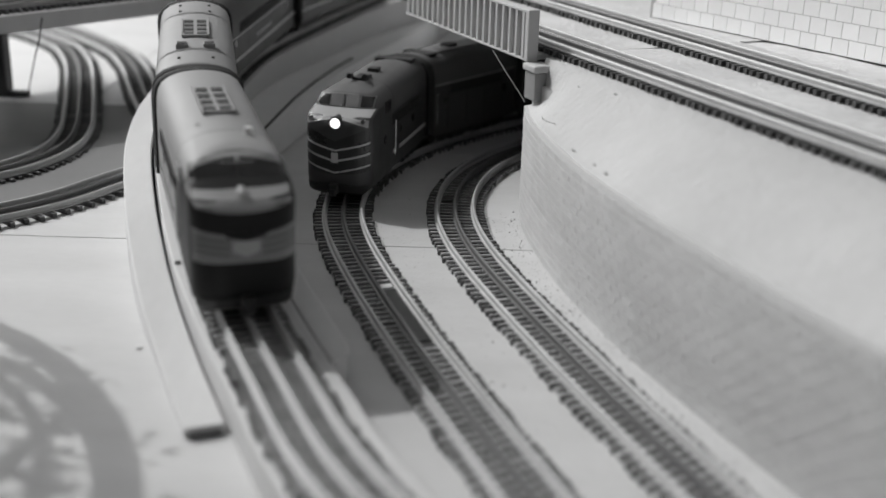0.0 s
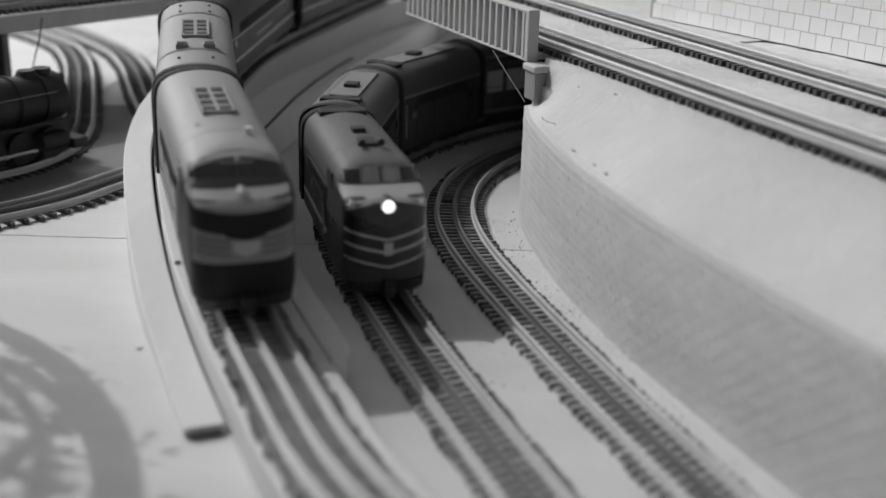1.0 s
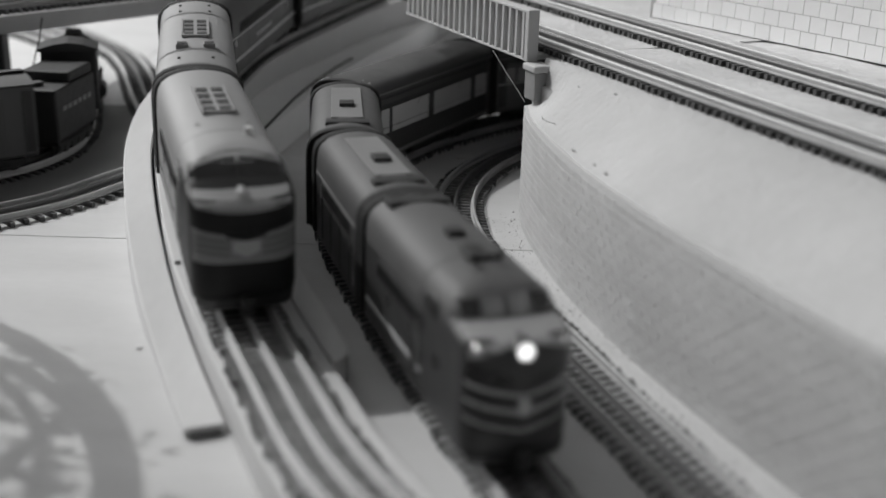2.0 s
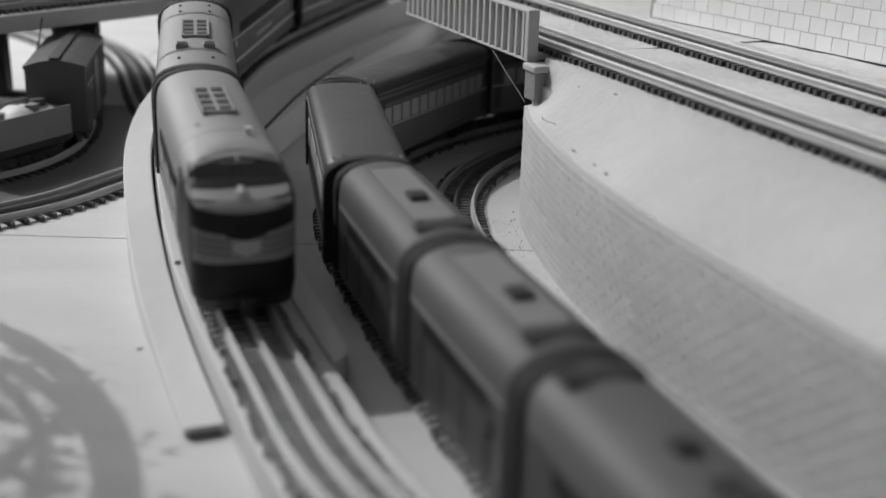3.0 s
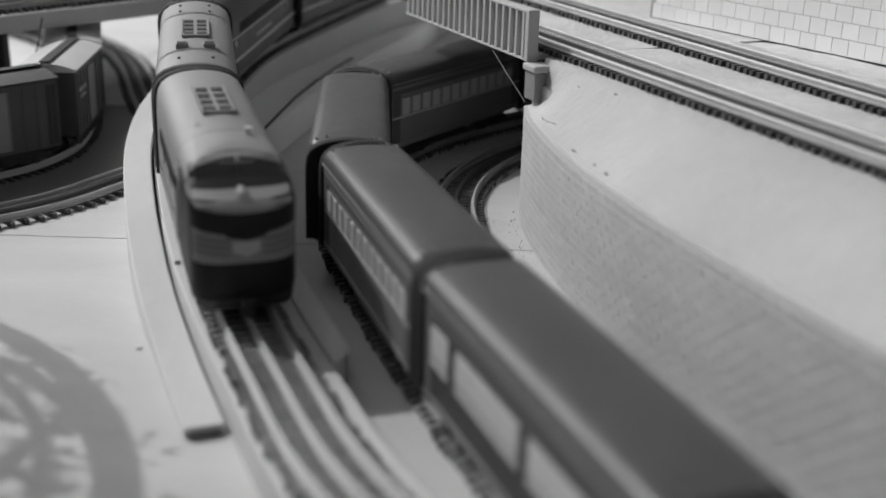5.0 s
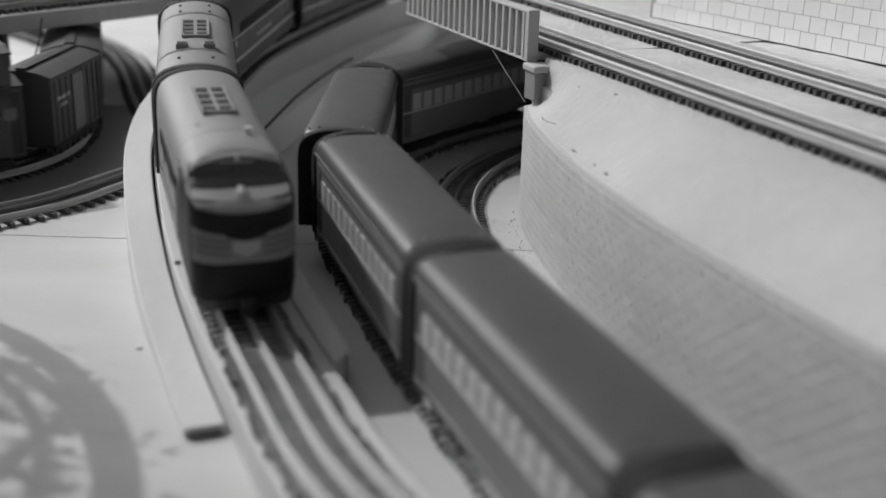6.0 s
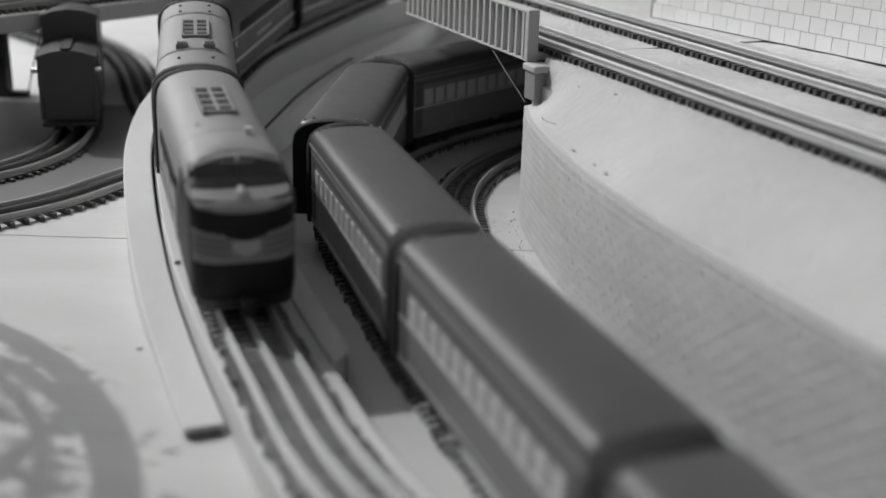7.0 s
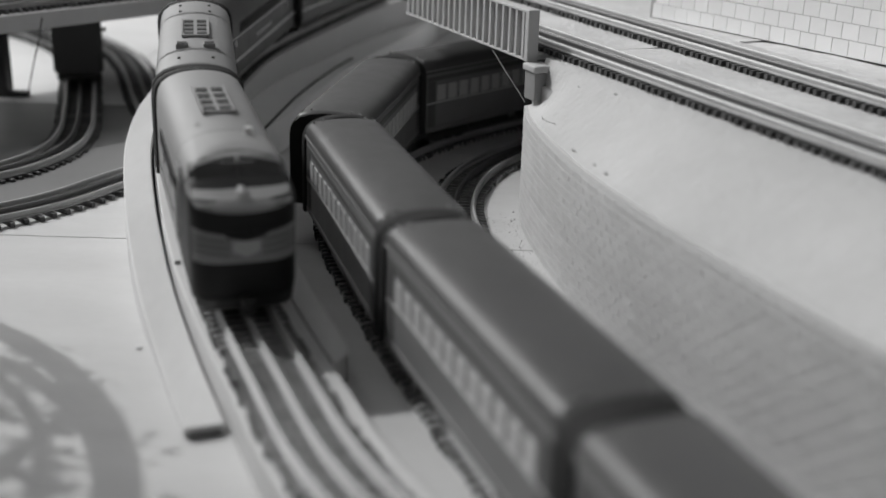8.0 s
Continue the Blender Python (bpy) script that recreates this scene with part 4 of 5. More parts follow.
def load_car(name, L, label, white=True):
    """A low flat car with a tarpaulined load."""
    e = empty(name)
    tagged(e, label, "freight car", group="cars of the freight train")
    h = L / 2
    part("floor", box(-h, h, -0.028, 0.028, 0.016, 0.022, 0.001), BLACK, e)
    for s in (-1, 1):
        part("side", box(-h, h, -0.001, 0.001, 0.022, 0.050, 0.0006), GREYCAR, e, m=Matrix.Translation((0, s * 0.027, 0)))
        part("end", box(-0.001, 0.001, -0.026, 0.026, 0.022, 0.046, 0.0006), GREYCAR, e, m=Matrix.Translation((s * (h - 0.001), 0, 0)))
    rnd = random.Random(int(L * 10000))
    rings = []
    for x in np.linspace(-h + 0.006, h - 0.006, 16):
        top = 0.046 + 0.010 * noise.noise(Vector((x * 38, L * 50, 0))) + 0.004 * rnd.random()
        rings.append([Vector((x, y, 0.026 + (top - 0.026) * k + 0.002 * rnd.random())) for y, k in ((-0.025, 0.0), (-0.024, 0.55), (-0.014, 0.9), (-0.003, 1.0), (0.009, 0.95), (0.019, 0.7), (0.025, 0.5), (0.025, 0.0))])
    part("load", loft(rings), CREAM if white else GREYCAR, e, "pale covered load" if white else "grey heaped load", smooth=50)
    for k in range(5):
        x, y, r = rnd.uniform(-h * 0.8, h * 0.8), rnd.uniform(-0.015, 0.015), rnd.uniform(0.004, 0.008)
        part("crate", box(-r, r, -r * 0.8, r * 0.8, 0, r * 1.6, 0.0008), (GREYCAR, DARKCAR, BLACK)[k % 3], e, m=Matrix.Translation((x, y, 0.044)) @ Matrix.Rotation(rnd.uniform(-0.6, 0.6), 4, "Z"))
    underframe(e, h)
    truck(e, h - 0.04)
    truck(e, -h + 0.04)
    return e


def steam_loco(name, L, label):
    e = empty(name)
    tagged(e, label, "locomotive")
    h = L / 2
    bm = bmesh.new()
    rings = []
    for x, r in ((-0.045, 0.0245), (0.0, 0.0245), (0.02, 0.0230), (h - 0.035, 0.0220), (h - 0.033, 0.0228), (h - 0.006, 0.0228), (h - 0.003, 0.020), (h, 0.010)):
        rings.append([Vector((x, r * math.cos(a), 0.056 + r * math.sin(a))) for a in (2 * math.pi * k / 28 for k in range(28))])
    boiler = part("boiler", loft(rings), BLACK, e, smooth=40)
    for x in (-0.02, 0.015, 0.045):
        part("boiler_band", tube(0.0252, (0, 0, 0), (0.0015, 0, 0), 28), BLACK, boiler, m=Matrix.Translation((x, 0, 0.056)))
    part("smokestack", tube(0.0085, (0, 0, 0), (0, 0, 0.007), 18, r1=0.0090), BLACK, e, m=Matrix.Translation((h - 0.018, 0, 0.076)), smooth=40)
    for x in (0.0, 0.040):
        part("dome", tube(0.0110, (0, 0, 0), (0, 0, 0.006), 18, r1=0.0080), BLACK, e, m=Matrix.Translation((x, 0, 0.077)), smooth=40)
    part("bell", tube(0.0028, (0, 0, 0), (0, 0, 0.006), 12, r1=0.0012), CHROME, e, m=Matrix.Translation((0.060, 0, 0.078)))
    part("cab", box(-h, -0.045, -0.0270, 0.0270, 0.022, 0.084, 0.002), BLACK, e)
    part("cab_roof", shell(-h - 0.008, -0.040, 0.078, 0.087, BOX_PROF), BLACK, e, m=Matrix.Translation((0, 0, 0.006)))
    for s in (-1, 1):
        part("cab_window", box(-0.010, 0.010, -0.0006, 0.0006, -0.007, 0.007), GLASS, e, m=Matrix.Translation((-h * 0.72, s * 0.0273, 0.066)))
        part("running_board", box(-0.045, h - 0.01, -0.003, 0.003, 0.036, 0.038), BLACK, e, m=Matrix.Translation((0, s * 0.0255, 0)))
        part("handrail", tube(0.0007, (-0.04, 0, 0), (h - 0.02, 0, 0), 8), MIDRAIL, e, m=Matrix.Translation((0, s * 0.0250, 0.064)))
        part("cylinder", tube(0.0085, (-0.014, 0, 0), (0.014, 0, 0), 18), BLACK, e, m=Matrix.Translation((h - 0.03, s * 0.0235, 0.018)), smooth=40)
        w = None
        for k in range(4):
            m = Matrix.Translation((-0.050 + k * 0.033, s * GAUGE / 2, 0.0150))
            w = part("driving_wheel", tube(0.0150, (0, -0.003, 0), (0, 0.003, 0), 24), BLACK, e, m=m, smooth=40) if w is None else same_mesh("driving_wheel", w, e, m)
        part("side_rod", box(-0.055, 0.055, -0.0008, 0.0008, -0.0018, 0.0018, 0.0004), CHROME, e, m=Matrix.Translation((0.0, s * 0.0225, 0.012)))
    part("headlamp", tube(0.0052, (-0.008, 0, 0), (0.004, 0, 0), 16), BLACK, e, m=Matrix.Translation((h, 0, 0.070)))
    part("pilot", box(h - 0.004, h + 0.014, -0.022, 0.022, 0.004, 0.014, 0.002), BLACK, e)
    part("frame", box(-h, h, -0.012, 0.012, 0.012, 0.032), BLACK, e)
    return e


def tender(name, L, label):
    e = empty(name)
    tagged(e, label, "tender")
    h = L / 2
    part("tank", box(-h, h, -0.0265, 0.0265, 0.016, 0.066, 0.002), BLACK, e)
    part("coal_bunker", box(-h * 0.2, h, -0.0245, 0.0245, 0.0662, 0.076, 0.002), BLACK, e)
    for s in (-1, 1):
        for k in range(6):
            part("lettering_bar", box(-0.004, 0.004, -0.0003, 0.0003, -0.0022, 0.0022), GREYCAR, e, m=Matrix.Translation((-0.03 + k * 0.012, s * 0.0268, 0.046)))
    part("water_hatch", tube(0.006, (0, 0, 0), (0, 0, 0.004), 16), BLACK, e, m=Matrix.Translation((-h * 0.6, 0, 0.066)))
    underframe(e, h)
    truck(e, h - 0.036)
    truck(e, -h + 0.036)
    return e


def on_line(line, s, L):
    """The pose of a vehicle of length L with its middle at s of the line."""
    a = line.at(s - L * 0.32, 0, RAIL_H)[0]
    b = line.at(s + L * 0.32, 0, RAIL_H)[0]
    d = b - a
    mid = (a + b) / 2
    return Matrix.Translation(mid) @ Matrix.Rotation(math.atan2(d.y, d.x), 4, "Z") @ Matrix.Rotation(-math.asin(d.z / d.length), 4, "Y")


# ------------------------------------------------------------------ build
room()
table()
ramp()
retaining_wall()
deck()
girder_bridge()
block_wall()
shelf()
shade_sheet()
sheet_plate()
track(MAIN, -0.6, 1.9, 0.10, 1.15, "three-rail track curving under the bridge, on dark ties", seed=1, bed=RAMP)
track(INNER, -0.4, 1.4, -0.05, 1.05, "three-rail inner track beside the embankment wall", seed=2, bed=BOARD)
track(PARKED, 0.0, PARKED.s[-1], 0.1, 0.9, "three-rail track on the plywood ramp", seed=3, centre=RAIL, bed=BOARD)
track(SIDELINE, 0.3, SIDELINE.s[-1], 1.75, 2.9, "three-rail side track curving away under the shelf", seed=4)
track(SPUR, 0.0, SPUR.s[-1], 0.25, 0.75, "three-rail spur track ending at the ramp", seed=5, high=0.0044, pitch=0.0115)
track(FARLINE, 0.0, FARLINE.s[-1], 0.0, 0.5, "three-rail track curving away behind the ramp", seed=6)
track(UPPER, 0.0, UPPER.s[-1], 0.25, 1.3, "three-rail track along the edge of the upper deck", seed=7, high=0.0044)
track(UPPER_BACK, 0.0, UPPER_BACK.s[-1], 0.25, 1.3, "second three-rail track on the upper deck", seed=8, high=0.0044)
track(SHELF, 0.0, SHELF.s[-1], 0.25, 0.75, "three-rail track on the raised shelf", seed=9, high=0.0044)



def model_tree():
    """Unseen stand-in added for its lattice shadow: bent limbs round a trunk, sparse leaves."""
    rnd = random.Random(4)
    e = empty("model_tree", Matrix.Translation((-0.645, 0.541, 0)))
    tagged(e, "unseen stand-in of bent interlaced limbs and sparse leaves, added to cast a shadow", "tree")
    bm = tube(0.008, (0, 0, 0), (0.004, -0.003, 0.07), 10, r1=0.0065)
    tube(0.0065, (0.004, -0.003, 0.07), (0, 0, 0.16), 10, bm=bm, r1=0.005)
    part("trunk", bm, TIE_STUFF, e, smooth=50)
    verts, faces = [], []

    def limb(a0, a1, r0, r1, thick, wave, z):
        pts = [Vector((0, 0, 0.14))]
        for i in range(15):
            t = i / 14
            a = radians(a0 + (a1 - a0) * t)
            r = r0 + (r1 - r0) * t + wave * math.sin(6.0 * t + a0)
            pts.append(Vector((r * math.cos(a), r * math.sin(a), z + 0.006 * math.sin(5 * t))))
        wire_curve("limb", pts, thick * 1.25, TIE_STUFF, e)
        for p in pts[1:]:
            for q in range(7):
                c = p + Vector((rnd.gauss(0, 0.011), rnd.gauss(0, 0.011), rnd.gauss(0, 0.006)))
                b = len(verts)
                for w in range(4):
                    verts.append(tuple(c + Vector((rnd.uniform(-1, 1), rnd.uniform(-1, 1), rnd.uniform(-1, 1))) * 0.0065))
                faces.append([b, b + 1, b + 2])
                faces.append([b, b + 2, b + 3])

    # outer sweeps, then inner ones that cross them
    for a0, a1, r0, r1, thick, wave, z in ((-35, 75, 0.325, 0.322, 0.0075, 0.003, 0.200), (80, -30, 0.290, 0.318, 0.0055, 0.006, 0.206), (-40, 60, 0.262, 0.292, 0.0040, 0.010, 0.194),
                                           (70, -20, 0.222, 0.262, 0.0050, 0.010, 0.202), (-25, 65, 0.185, 0.225, 0.0050, 0.012, 0.198), (0, 30, 0.170, 0.310, 0.0042, 0.008, 0.203),
                                           (50, 14, 0.160, 0.305, 0.0042, 0.010, 0.197), (30, 58, 0.170, 0.310, 0.0040, 0.006, 0.200), (-20, 12, 0.180, 0.305, 0.0048, 0.006, 0.196),
                                           (72, 40, 0.230, 0.300, 0.0060, 0.012, 0.199), (35, 70, 0.280, 0.240, 0.0055, 0.010, 0.205), (8, -30, 0.215, 0.270, 0.0070, 0.010, 0.201),
                                           (100, 230, 0.12, 0.22, 0.006, 0.01, 0.200), (210, 330, 0.14, 0.24, 0.006, 0.01, 0.204)):
        limb(a0, a1, r0, r1, thick, wave, z)
    me = bpy.data.meshes.new("crown")
    me.from_pydata(verts, [], faces)
    me.materials.append(LEAF)
    o = new("crown", me)
    o.parent = e


FIXINGS = [(-0.1839, 0.7641, BLACK, "small dark screw head in the ramp"), (-0.1277, 0.6296, BLACK, "small dark screw head in the ramp"),
           (-0.0758, 0.5272, BLACK, "small dark screw head beside the ramp"), (-0.1929, 0.6866, CREAM, "small bright screw head in the board"),
           (-0.2097, 0.8279, BLACK, "small dark screw head in the ramp"), (-0.1132, 0.5901, BLACK, "small dark screw head beside the ramp")]
CRACK = ((-0.178, 1.100), (-0.172, 1.174), (-0.165, 1.252), (-0.152, 1.342), (-0.136, 1.427), (-0.122, 1.484))
BRIDGE_WIRE = ((0.039, 1.038, 0.134), (0.050, 1.016, 0.120), (0.060, 0.998, 0.108), (0.066, 0.988, 0.100))


def plaster_ridge():
    """Torn plaster along the block wall's foot, and a black scrap for its dark gap."""
    rings = []
    for a in np.arange(-0.32, 0.33, 0.006):
        k = noise.noise(Vector((a * 26, 1.7, 0)))
        j = noise.noise(Vector((a * 90, 5.1, 0)))
        h = max(0.0012, 0.0035 + 0.0040 * k + 0.0020 * j)
        o = 0.176 + 0.006 * noise.noise(Vector((a * 18, 9.0, 0)))
        rings.append([Vector((*deck_point(a, b), z)) for b, z in ((o, 0.1390), (o + 0.004, 0.1402 + h * 0.7), (o + 0.010, 0.1402 + h), (0.1945, 0.1402 + h * 0.8), (0.1945, 0.1390))])
    tagged(link("plaster_ridge", loft(rings), PLASTER, smooth=50), "torn plaster ridge at the foot of the block wall", "plaster", kind="structure")
    rnd = random.Random(11)
    rings = []
    for i, a in enumerate(np.linspace(0.195, 0.262, 9)):
        r = 0.0045 * math.sin(math.pi * (0.1 + 0.8 * i / 8)) * rnd.uniform(0.7, 1.2)
        c = Vector((*deck_point(a, 0.172), 0.1412))
        rings.append([c + Vector((r * 1.4 * math.cos(t), r * 1.4 * math.sin(t) * 0.5, r * 0.6 * math.sin(t))) for t in (2 * math.pi * q / 8 for q in range(8))])
    tagged(link("cork_scrap", loft(rings), BLACK, smooth=60), "black scrap standing in for the dark gap beside the block wall", "scrap")


def shelf_shade_board():
    """An unseen board added on the shelf behind its track to lengthen the shadow."""
    L = SHELF
    rings = [[L.at(s, a, h)[0] for a, h in ((0.135, 0.0), (0.135, 0.125), (0.147, 0.125), (0.147, 0.0))] for s in np.arange(0.08, L.s[-1] - 0.04, 0.02)]
    tagged(link("backdrop_board", loft(rings), PLANK), "unseen plain upright board added on the shelf to shade the table", "board")


def small_fixings():
    """Screws in the ramp and board, a dark tube along the riser's crack, a thin wire."""
    for x, y, mat, label in FIXINGS:
        m = Matrix.Translation((x, y, ground_at(x, y)))
        bm = tube(0.0022, (0, 0, -0.001), (0, 0, 0.0012), 14)
        tube(0.0011, (0, 0, 0.0012), (0, 0, 0.0016), 10, bm=bm)
        tagged(link("screw", bm, mat, m=m), label, "screw", group="screws in the board")
    # the tube stands in for the dark crack line beside the riser
    tagged(wire_curve("cable", [(x, y, 0.0372) for x, y in CRACK], 0.0013, WIRE), "dark tube drawn along the crack at the plywood riser edge", "cable")
    tagged(wire_curve("wire", BRIDGE_WIRE, 0.0006, MIDRAIL), "thin wire from the bridge to the lower track", "wire")


def ground_at(x, y):
    """Height of the ramp, plank or board at a plan point."""
    dg = bpy.context.evaluated_depsgraph_get()
    ok, place, _, _, _, _ = scene.ray_cast(dg, Vector((x, y, 0.08)), Vector((0, 0, -1)))
    return place.z if ok else 0.0


def hanging_wire():
    w = wire_curve("wire", [(-0.426, 1.236, 0.118), (-0.430, 1.240, 0.106), (-0.436, 1.250, 0.092), (-0.450, 1.275, 0.072), (-0.470, 1.315, 0.044), (-0.487, 1.350, 0.020), (-0.496, 1.368, 0.0030)], 0.0008, WIRE)
    tagged(w, "thin dark wire hanging from the raised shelf", "wire")


def plank_wedge():
    p, a = BED.at(min(BED.s, key=lambda s: abs(BED.at(s, 0.042)[0].y - 0.578)), 0.043)
    w = link("wooden_wedge", box(-0.0036, -0.001, -0.009, 0.009, 0.0, 0.0044, 0.0006), MIDPAINT, m=Matrix.Translation((p.x, p.y, 0)) @ Matrix.Rotation(a, 4, "Z"))
    tagged(w, "small dark wedge at the end of the edge plank", "wedge")


def crumbs():
    """Crumbs of plaster and dirt along the foot of the wall and between the tracks."""
    rnd = random.Random(7)
    verts, faces = [], []
    for k in range(1300):
        if k < 1150:
            s = rnd.uniform(0.0, 0.85)
            p = WALL_BASE.at(s)[0] + Vector((-abs(rnd.gauss(0, 0.016)) - 0.003, rnd.uniform(-0.01, 0.01), 0))
        else:
            s = rnd.uniform(0.2, 0.9)
            p = MAIN.at(s, rnd.uniform(0.028, 0.06))[0]
        r = rnd.uniform(0.0002, 0.0005) * (2.2 if rnd.random() < 0.05 else 1)
        b = len(verts)
        for d in ((1, 0, 0), (-0.5, 0.9, 0), (-0.5, -0.9, 0), (0, 0, 1.1)):
            verts.append((p.x + r * d[0] * rnd.uniform(0.6, 1.3), p.y + r * d[1] * rnd.uniform(0.6, 1.3), 0.0002 + r * d[2]))
        faces += [[b, b + 1, b + 3], [b + 1, b + 2, b + 3], [b + 2, b, b + 3]]
    me = bpy.data.meshes.new("crumbs")
    me.from_pydata(verts, [], faces)
    me.materials.append(CRUMB)
    tagged(new("crumbs", me), "small crumbs of plaster and dirt on the board", "debris", kind="stuff")


def plaster_chips():
    """Chips, a torn seam and a pin hole in the plaster above the brick foot."""
    rnd = random.Random(21)
    spots = [(0.060 + 0.005 * k, 0.22 + 0.010 * k, 0.0016) for k in range(8)] + [(0.15, 0.16, 0.0018), (0.155, 0.18, 0.0015), (0.19, 0.20, 0.0016), (0.21, 0.19, 0.0020), (0.12, 0.80, 0.0014), (0.075, 0.70, 0.0012)]
    for k, (u, f, r) in enumerate(spots):
        sec = wall_section(u)
        at = 4 + f * (len(sec) - 5)
        i = min(int(at), len(sec) - 2)
        c = sec[i].lerp(sec[i + 1], at - i)
        a = (sec[i + 1] - sec[i]).normalized()
        b = (wall_section(u + 0.01)[i] - sec[i]).normalized()
        n = b.cross(a).normalized()
        if n.z < 0:
            n = -n
        turn = rnd.uniform(-0.5, 0.5)
        rings = []
        for t, w, h in ((-1.6, 0.25, 0.0004), (-0.8, 0.7, 0.0014), (0.2, 0.9, 0.0018), (1.0, 0.5, 0.0012), (1.7, 0.15, 0.0004)):
            rings.append([c + b * r * (t + turn * y) + a * r * 0.55 * y * w * rnd.uniform(0.8, 1.2) + n * z for y, z in ((-1, -0.003), (-0.8, h * 0.6), (0.3, h), (1, -0.003))])
        tagged(link("plaster_chip", loft(rings), TORN if k % 3 else PLASTER, smooth=40), "small torn plaster chip on the embankment slope", "plaster chip", group="plaster chips")


def track_bits():
    """A dark clip between rails, a dark strip on the main track and a pale scrap of paper."""
    p, a = INNER.at(min(INNER.s, key=lambda s: (INNER.at(s)[0].xy - Vector((0.002, 1.007))).length), 0.0)
    m = Matrix.Translation((p.x, p.y, p.z)) @ Matrix.Rotation(a, 4, "Z")
    tagged(link("track_clip", box(-0.005, 0.005, -0.0125, -0.0035, 0.0030, 0.0062, 0.0008), BLACK, m=m), "small black clip between the rails of the inner track", "clip")
    p, a = MAIN.at(min(MAIN.s, key=lambda s: (MAIN.at(s)[0].xy - Vector((-0.040, 0.742))).length), 0.0)
    m = Matrix.Translation((p.x, p.y, p.z)) @ Matrix.Rotation(a, 4, "Z")
    tagged(link("contact_plate", box(-0.046, 0.046, 0.0035, 0.0125, 0.0030, 0.0050, 0.0006), BLACK, m=m), "thin black strip between the rails of the main track", "plate")
    tagged(link("track_pad", box(-0.055, -0.047, 0.0035, 0.0125, 0.0030, 0.0058, 0.0006), CREAM, m=m), "small pale pad at the end of the black strip", "pad")
    bm = box(-0.010, 0.010, -0.008, 0.008, 0.0004, 0.0012)
    tagged(link("paper_scrap", bm, CREAM, m=Matrix.Translation((0.019, 1.168, 0)) @ Matrix.Rotation(0.3, 4, "Z")), "pale paper scrap lying between the tracks", "paper scrap")


small_fixings()
plaster_chips()
track_bits()
shelf_shade_board()
plaster_ridge()
model_tree()
hanging_wire()
plank_wedge()
crumbs()

# parked train, standing on the ramp
lead_s = min(PARKED.s, key=lambda s: abs(PARKED.at(s)[0].y - 0.664))
A_LEN, B_LEN = 0.228, 0.235
WIDE = Matrix.Diagonal((1.0, 1.08, 1.05, 1.0))
p1 = cab_unit("diesel_locomotive", A_LEN, "silver", "silver-roofed streamlined diesel locomotive with a dark nose, parked on the ramp")
p1.matrix_basis = on_line(PARKED, lead_s + A_LEN / 2, A_LEN) @ Matrix.Rotation(math.pi, 4, "Z") @ WIDE
p2 = booster_unit("booster_locomotive", B_LEN, "silver", "silver-roofed booster unit coupled behind the parked locomotive")
p2.matrix_basis = on_line(PARKED, lead_s + A_LEN + 0.017 + B_LEN / 2, B_LEN) @ Matrix.Rotation(math.pi, 4, "Z") @ WIDE
p3 = booster_unit("booster_locomotive", 0.29, "dark", "dark streamlined unit with pale lines behind the silver booster")
p3.matrix_basis = on_line(PARKED, lead_s + A_LEN + 0.026 + B_LEN + 0.145, 0.29) @ Matrix.Rotation(math.pi, 4, "Z")
p4 = booster_unit("booster_locomotive", 0.29, "dark", "dark streamlined unit with pale lines behind the silver booster")
p4.matrix_basis = on_line(PARKED, lead_s + A_LEN + 0.036 + B_LEN + 0.29 + 0.145, 0.29) @ Matrix.Rotation(math.pi, 4, "Z")

# the train that comes round the curve: (vehicle, front seam, rear seam) along the main line at the start
SEAMS = [0.415, 0.216, 0.056, -0.114, -0.378, -0.624, -0.883, -1.139, -1.394, -1.650, -1.905, -2.160, -2.410]
GAP = 0.017
ADVANCE = ((0.0, -0.033), (1.7, 0.358), (2.8, 0.644), (8.0, 1.839))


def advance(t):
    return float(np.interp(t, [a for a, _ in ADVANCE], [b for _, b in ADVANCE]))


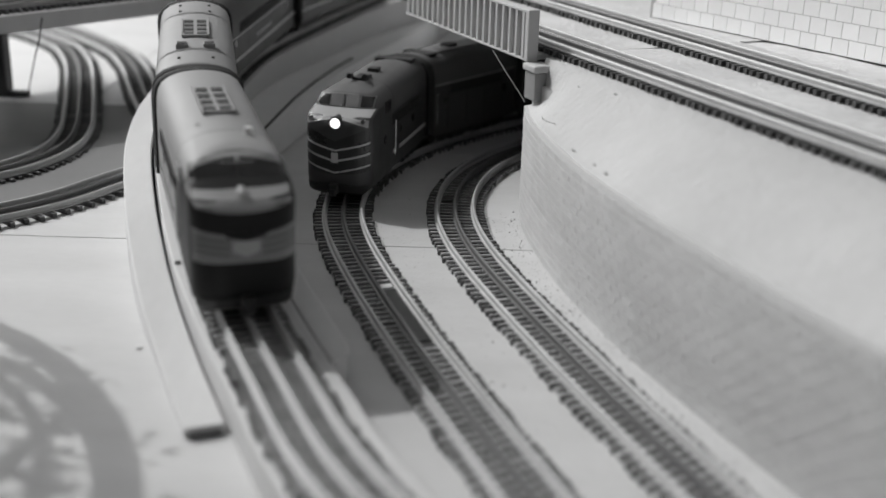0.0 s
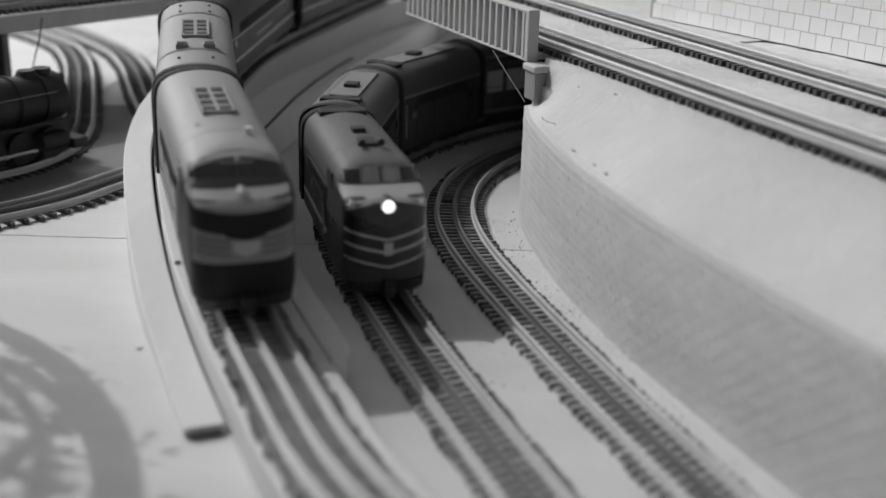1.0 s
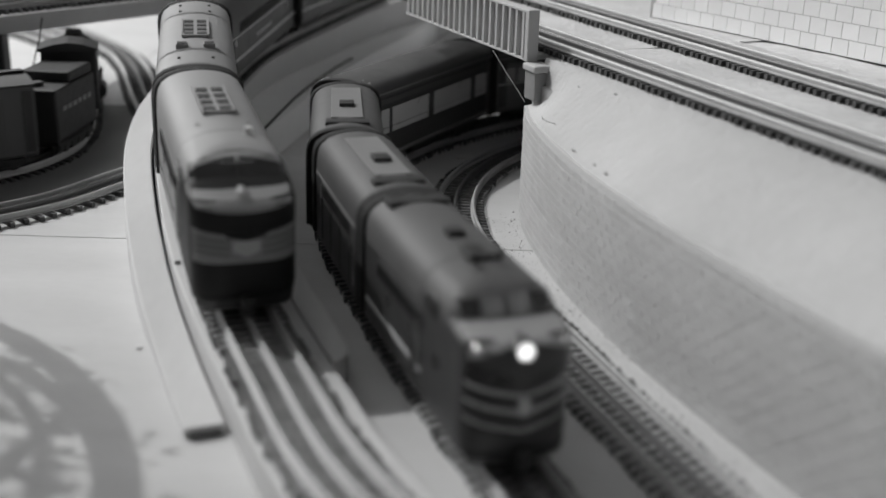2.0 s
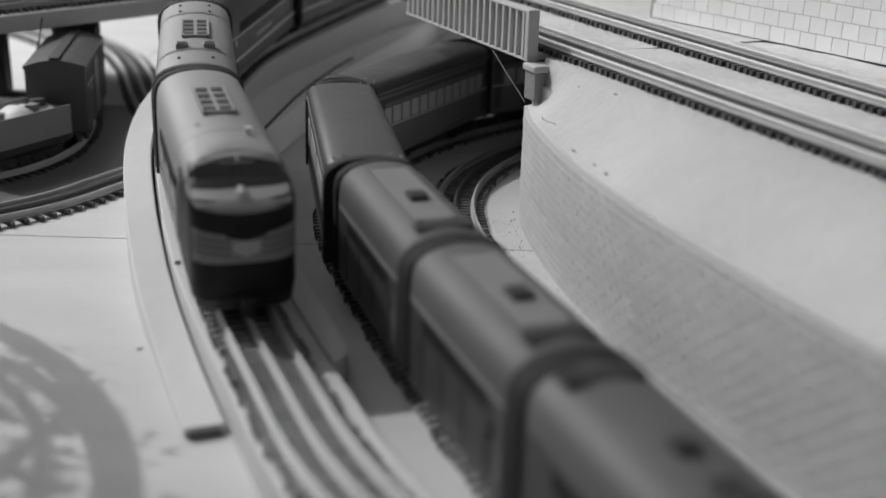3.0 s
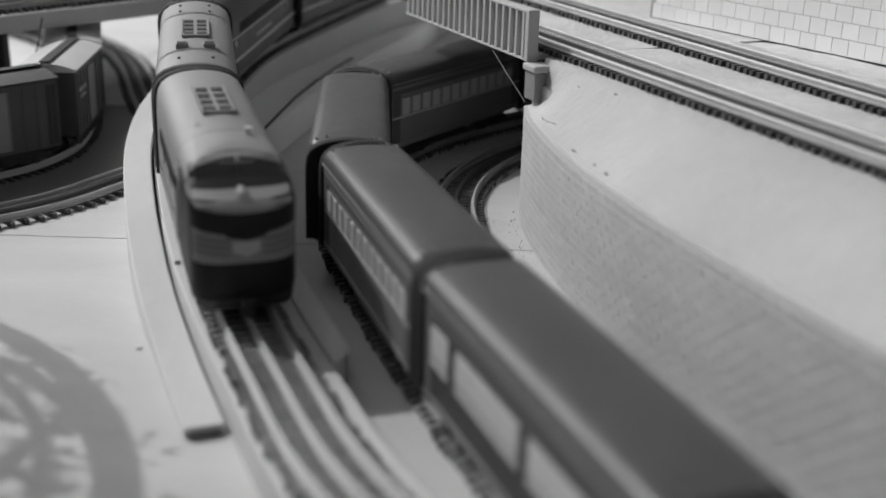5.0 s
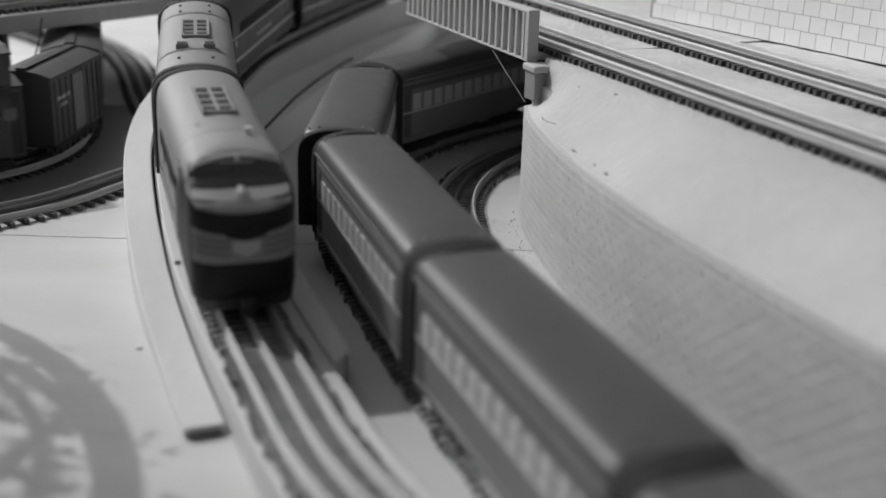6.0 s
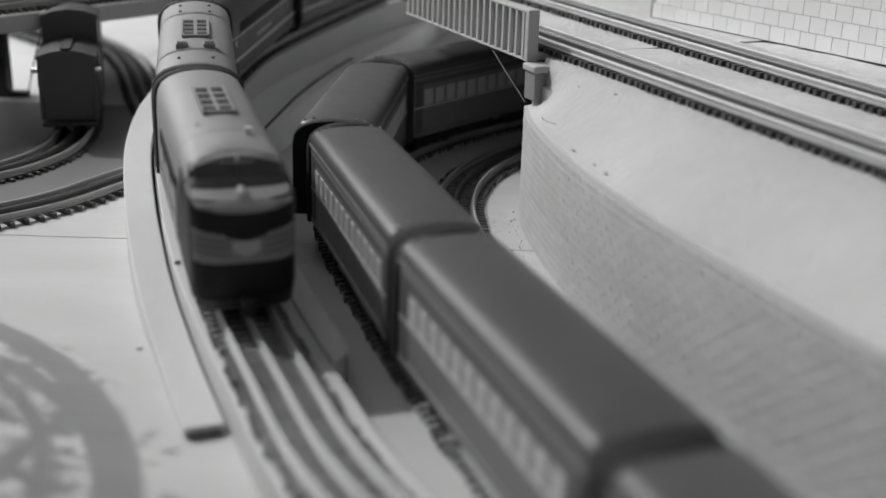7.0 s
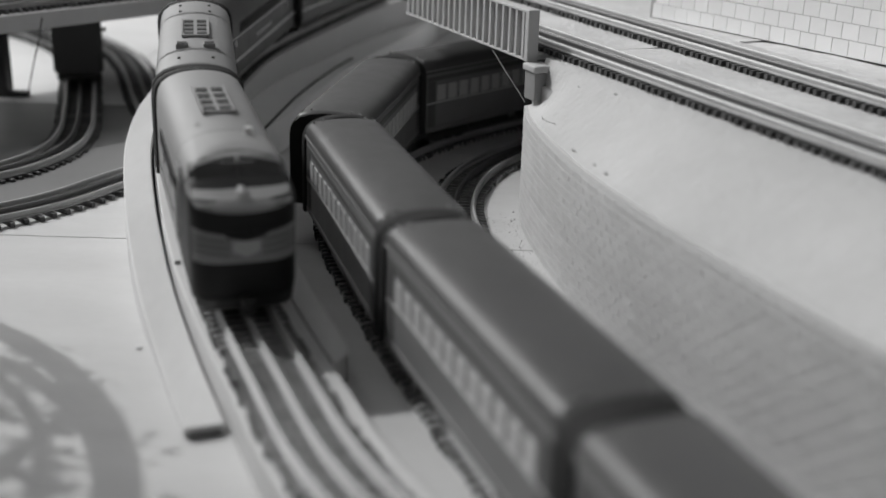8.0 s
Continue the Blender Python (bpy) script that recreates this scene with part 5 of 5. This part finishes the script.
moving = []
for i in range(12):
    a, b = SEAMS[i], SEAMS[i + 1]
    L = a - b - GAP
    if i == 0:
        L = a - b - GAP / 2
        v = cab_unit("diesel_locomotive", L, "dark", "dark diesel locomotive with chevron nose stripes and a lit headlamp")
        mid = a - L / 2
    else:
        mid = (a + b) / 2
        if i < 3:
            v = booster_unit("booster_locomotive", L, "dark", "dark booster unit with roof fans behind the locomotive", plain=True)
        elif i == 3:
            v = passenger_car("passenger_car", L, "dark passenger car with wide pale windows", big=True)
        else:
            v = passenger_car("passenger_car", L, "dark passenger car with a row of pale windows")
    moving.append((v, mid, L))

# freight train on the side track: vehicles and lengths
SIDE_SPEED = 0.215
SIDE_FRONT = min(SIDELINE.s, key=lambda s: (SIDELINE.at(s)[0] - Vector((-0.388, 1.10, 0))).length) - SIDE_SPEED * 0.90
freight = []
front = SIDE_FRONT
for make, L in ((lambda L: steam_loco("steam_locomotive", L, "black steam locomotive with domes and side rods"), 0.15),
                (lambda L: tender("tender", L, "black tender with faint lettering behind the steam locomotive"), 0.095),
                (lambda L: boxcar("boxcar", L, DARKCAR, DARKCAR, "dark boxcar with plain sides"), 0.165),
                (lambda L: load_car("gondola_car", L, "grey gondola car with pale covered load"), 0.100),
                (lambda L: load_car("gondola_car", L, "grey gondola car with grey load", white=False), 0.090),
                (lambda L: boxcar("boxcar", L, CREAM, CREAM, "pale boxcar with dark lettering"), 0.130),
                # pale roof colour stands in for the sunlight on top of this car
                (lambda L: boxcar("boxcar", L, DARKCAR, GREYCAR, "dark boxcar with a grey door, its roof coloured pale for sunlight", CREAM), 0.130),
                (lambda L: boxcar("boxcar", L, DARKCAR, GREYCAR, "dark boxcar with a grey door"), 0.128),
                (lambda L: boxcar("boxcar", L, DARKCAR, GREYCAR, "dark boxcar with a grey door"), 0.125),
                (lambda L: caboose("caboose", L, "dark caboose with a cupola at the end of the freight train"), 0.125)):
    v = make(L)
    freight.append((v, front - L / 2, L))
    front -= L + 0.010


def motions():
    times = [i * 0.2 for i in range(41)]
    for v, mid, L in moving:
        walk(v, [(t, on_line(MAIN, mid + advance(t), L)) for t in times])
    for v, mid, L in freight:
        walk(v, [(t, on_line(SIDELINE, mid + SIDE_SPEED * t + 0.022 * max(t - 3.0, 0.0), L)) for t in times])


motions()
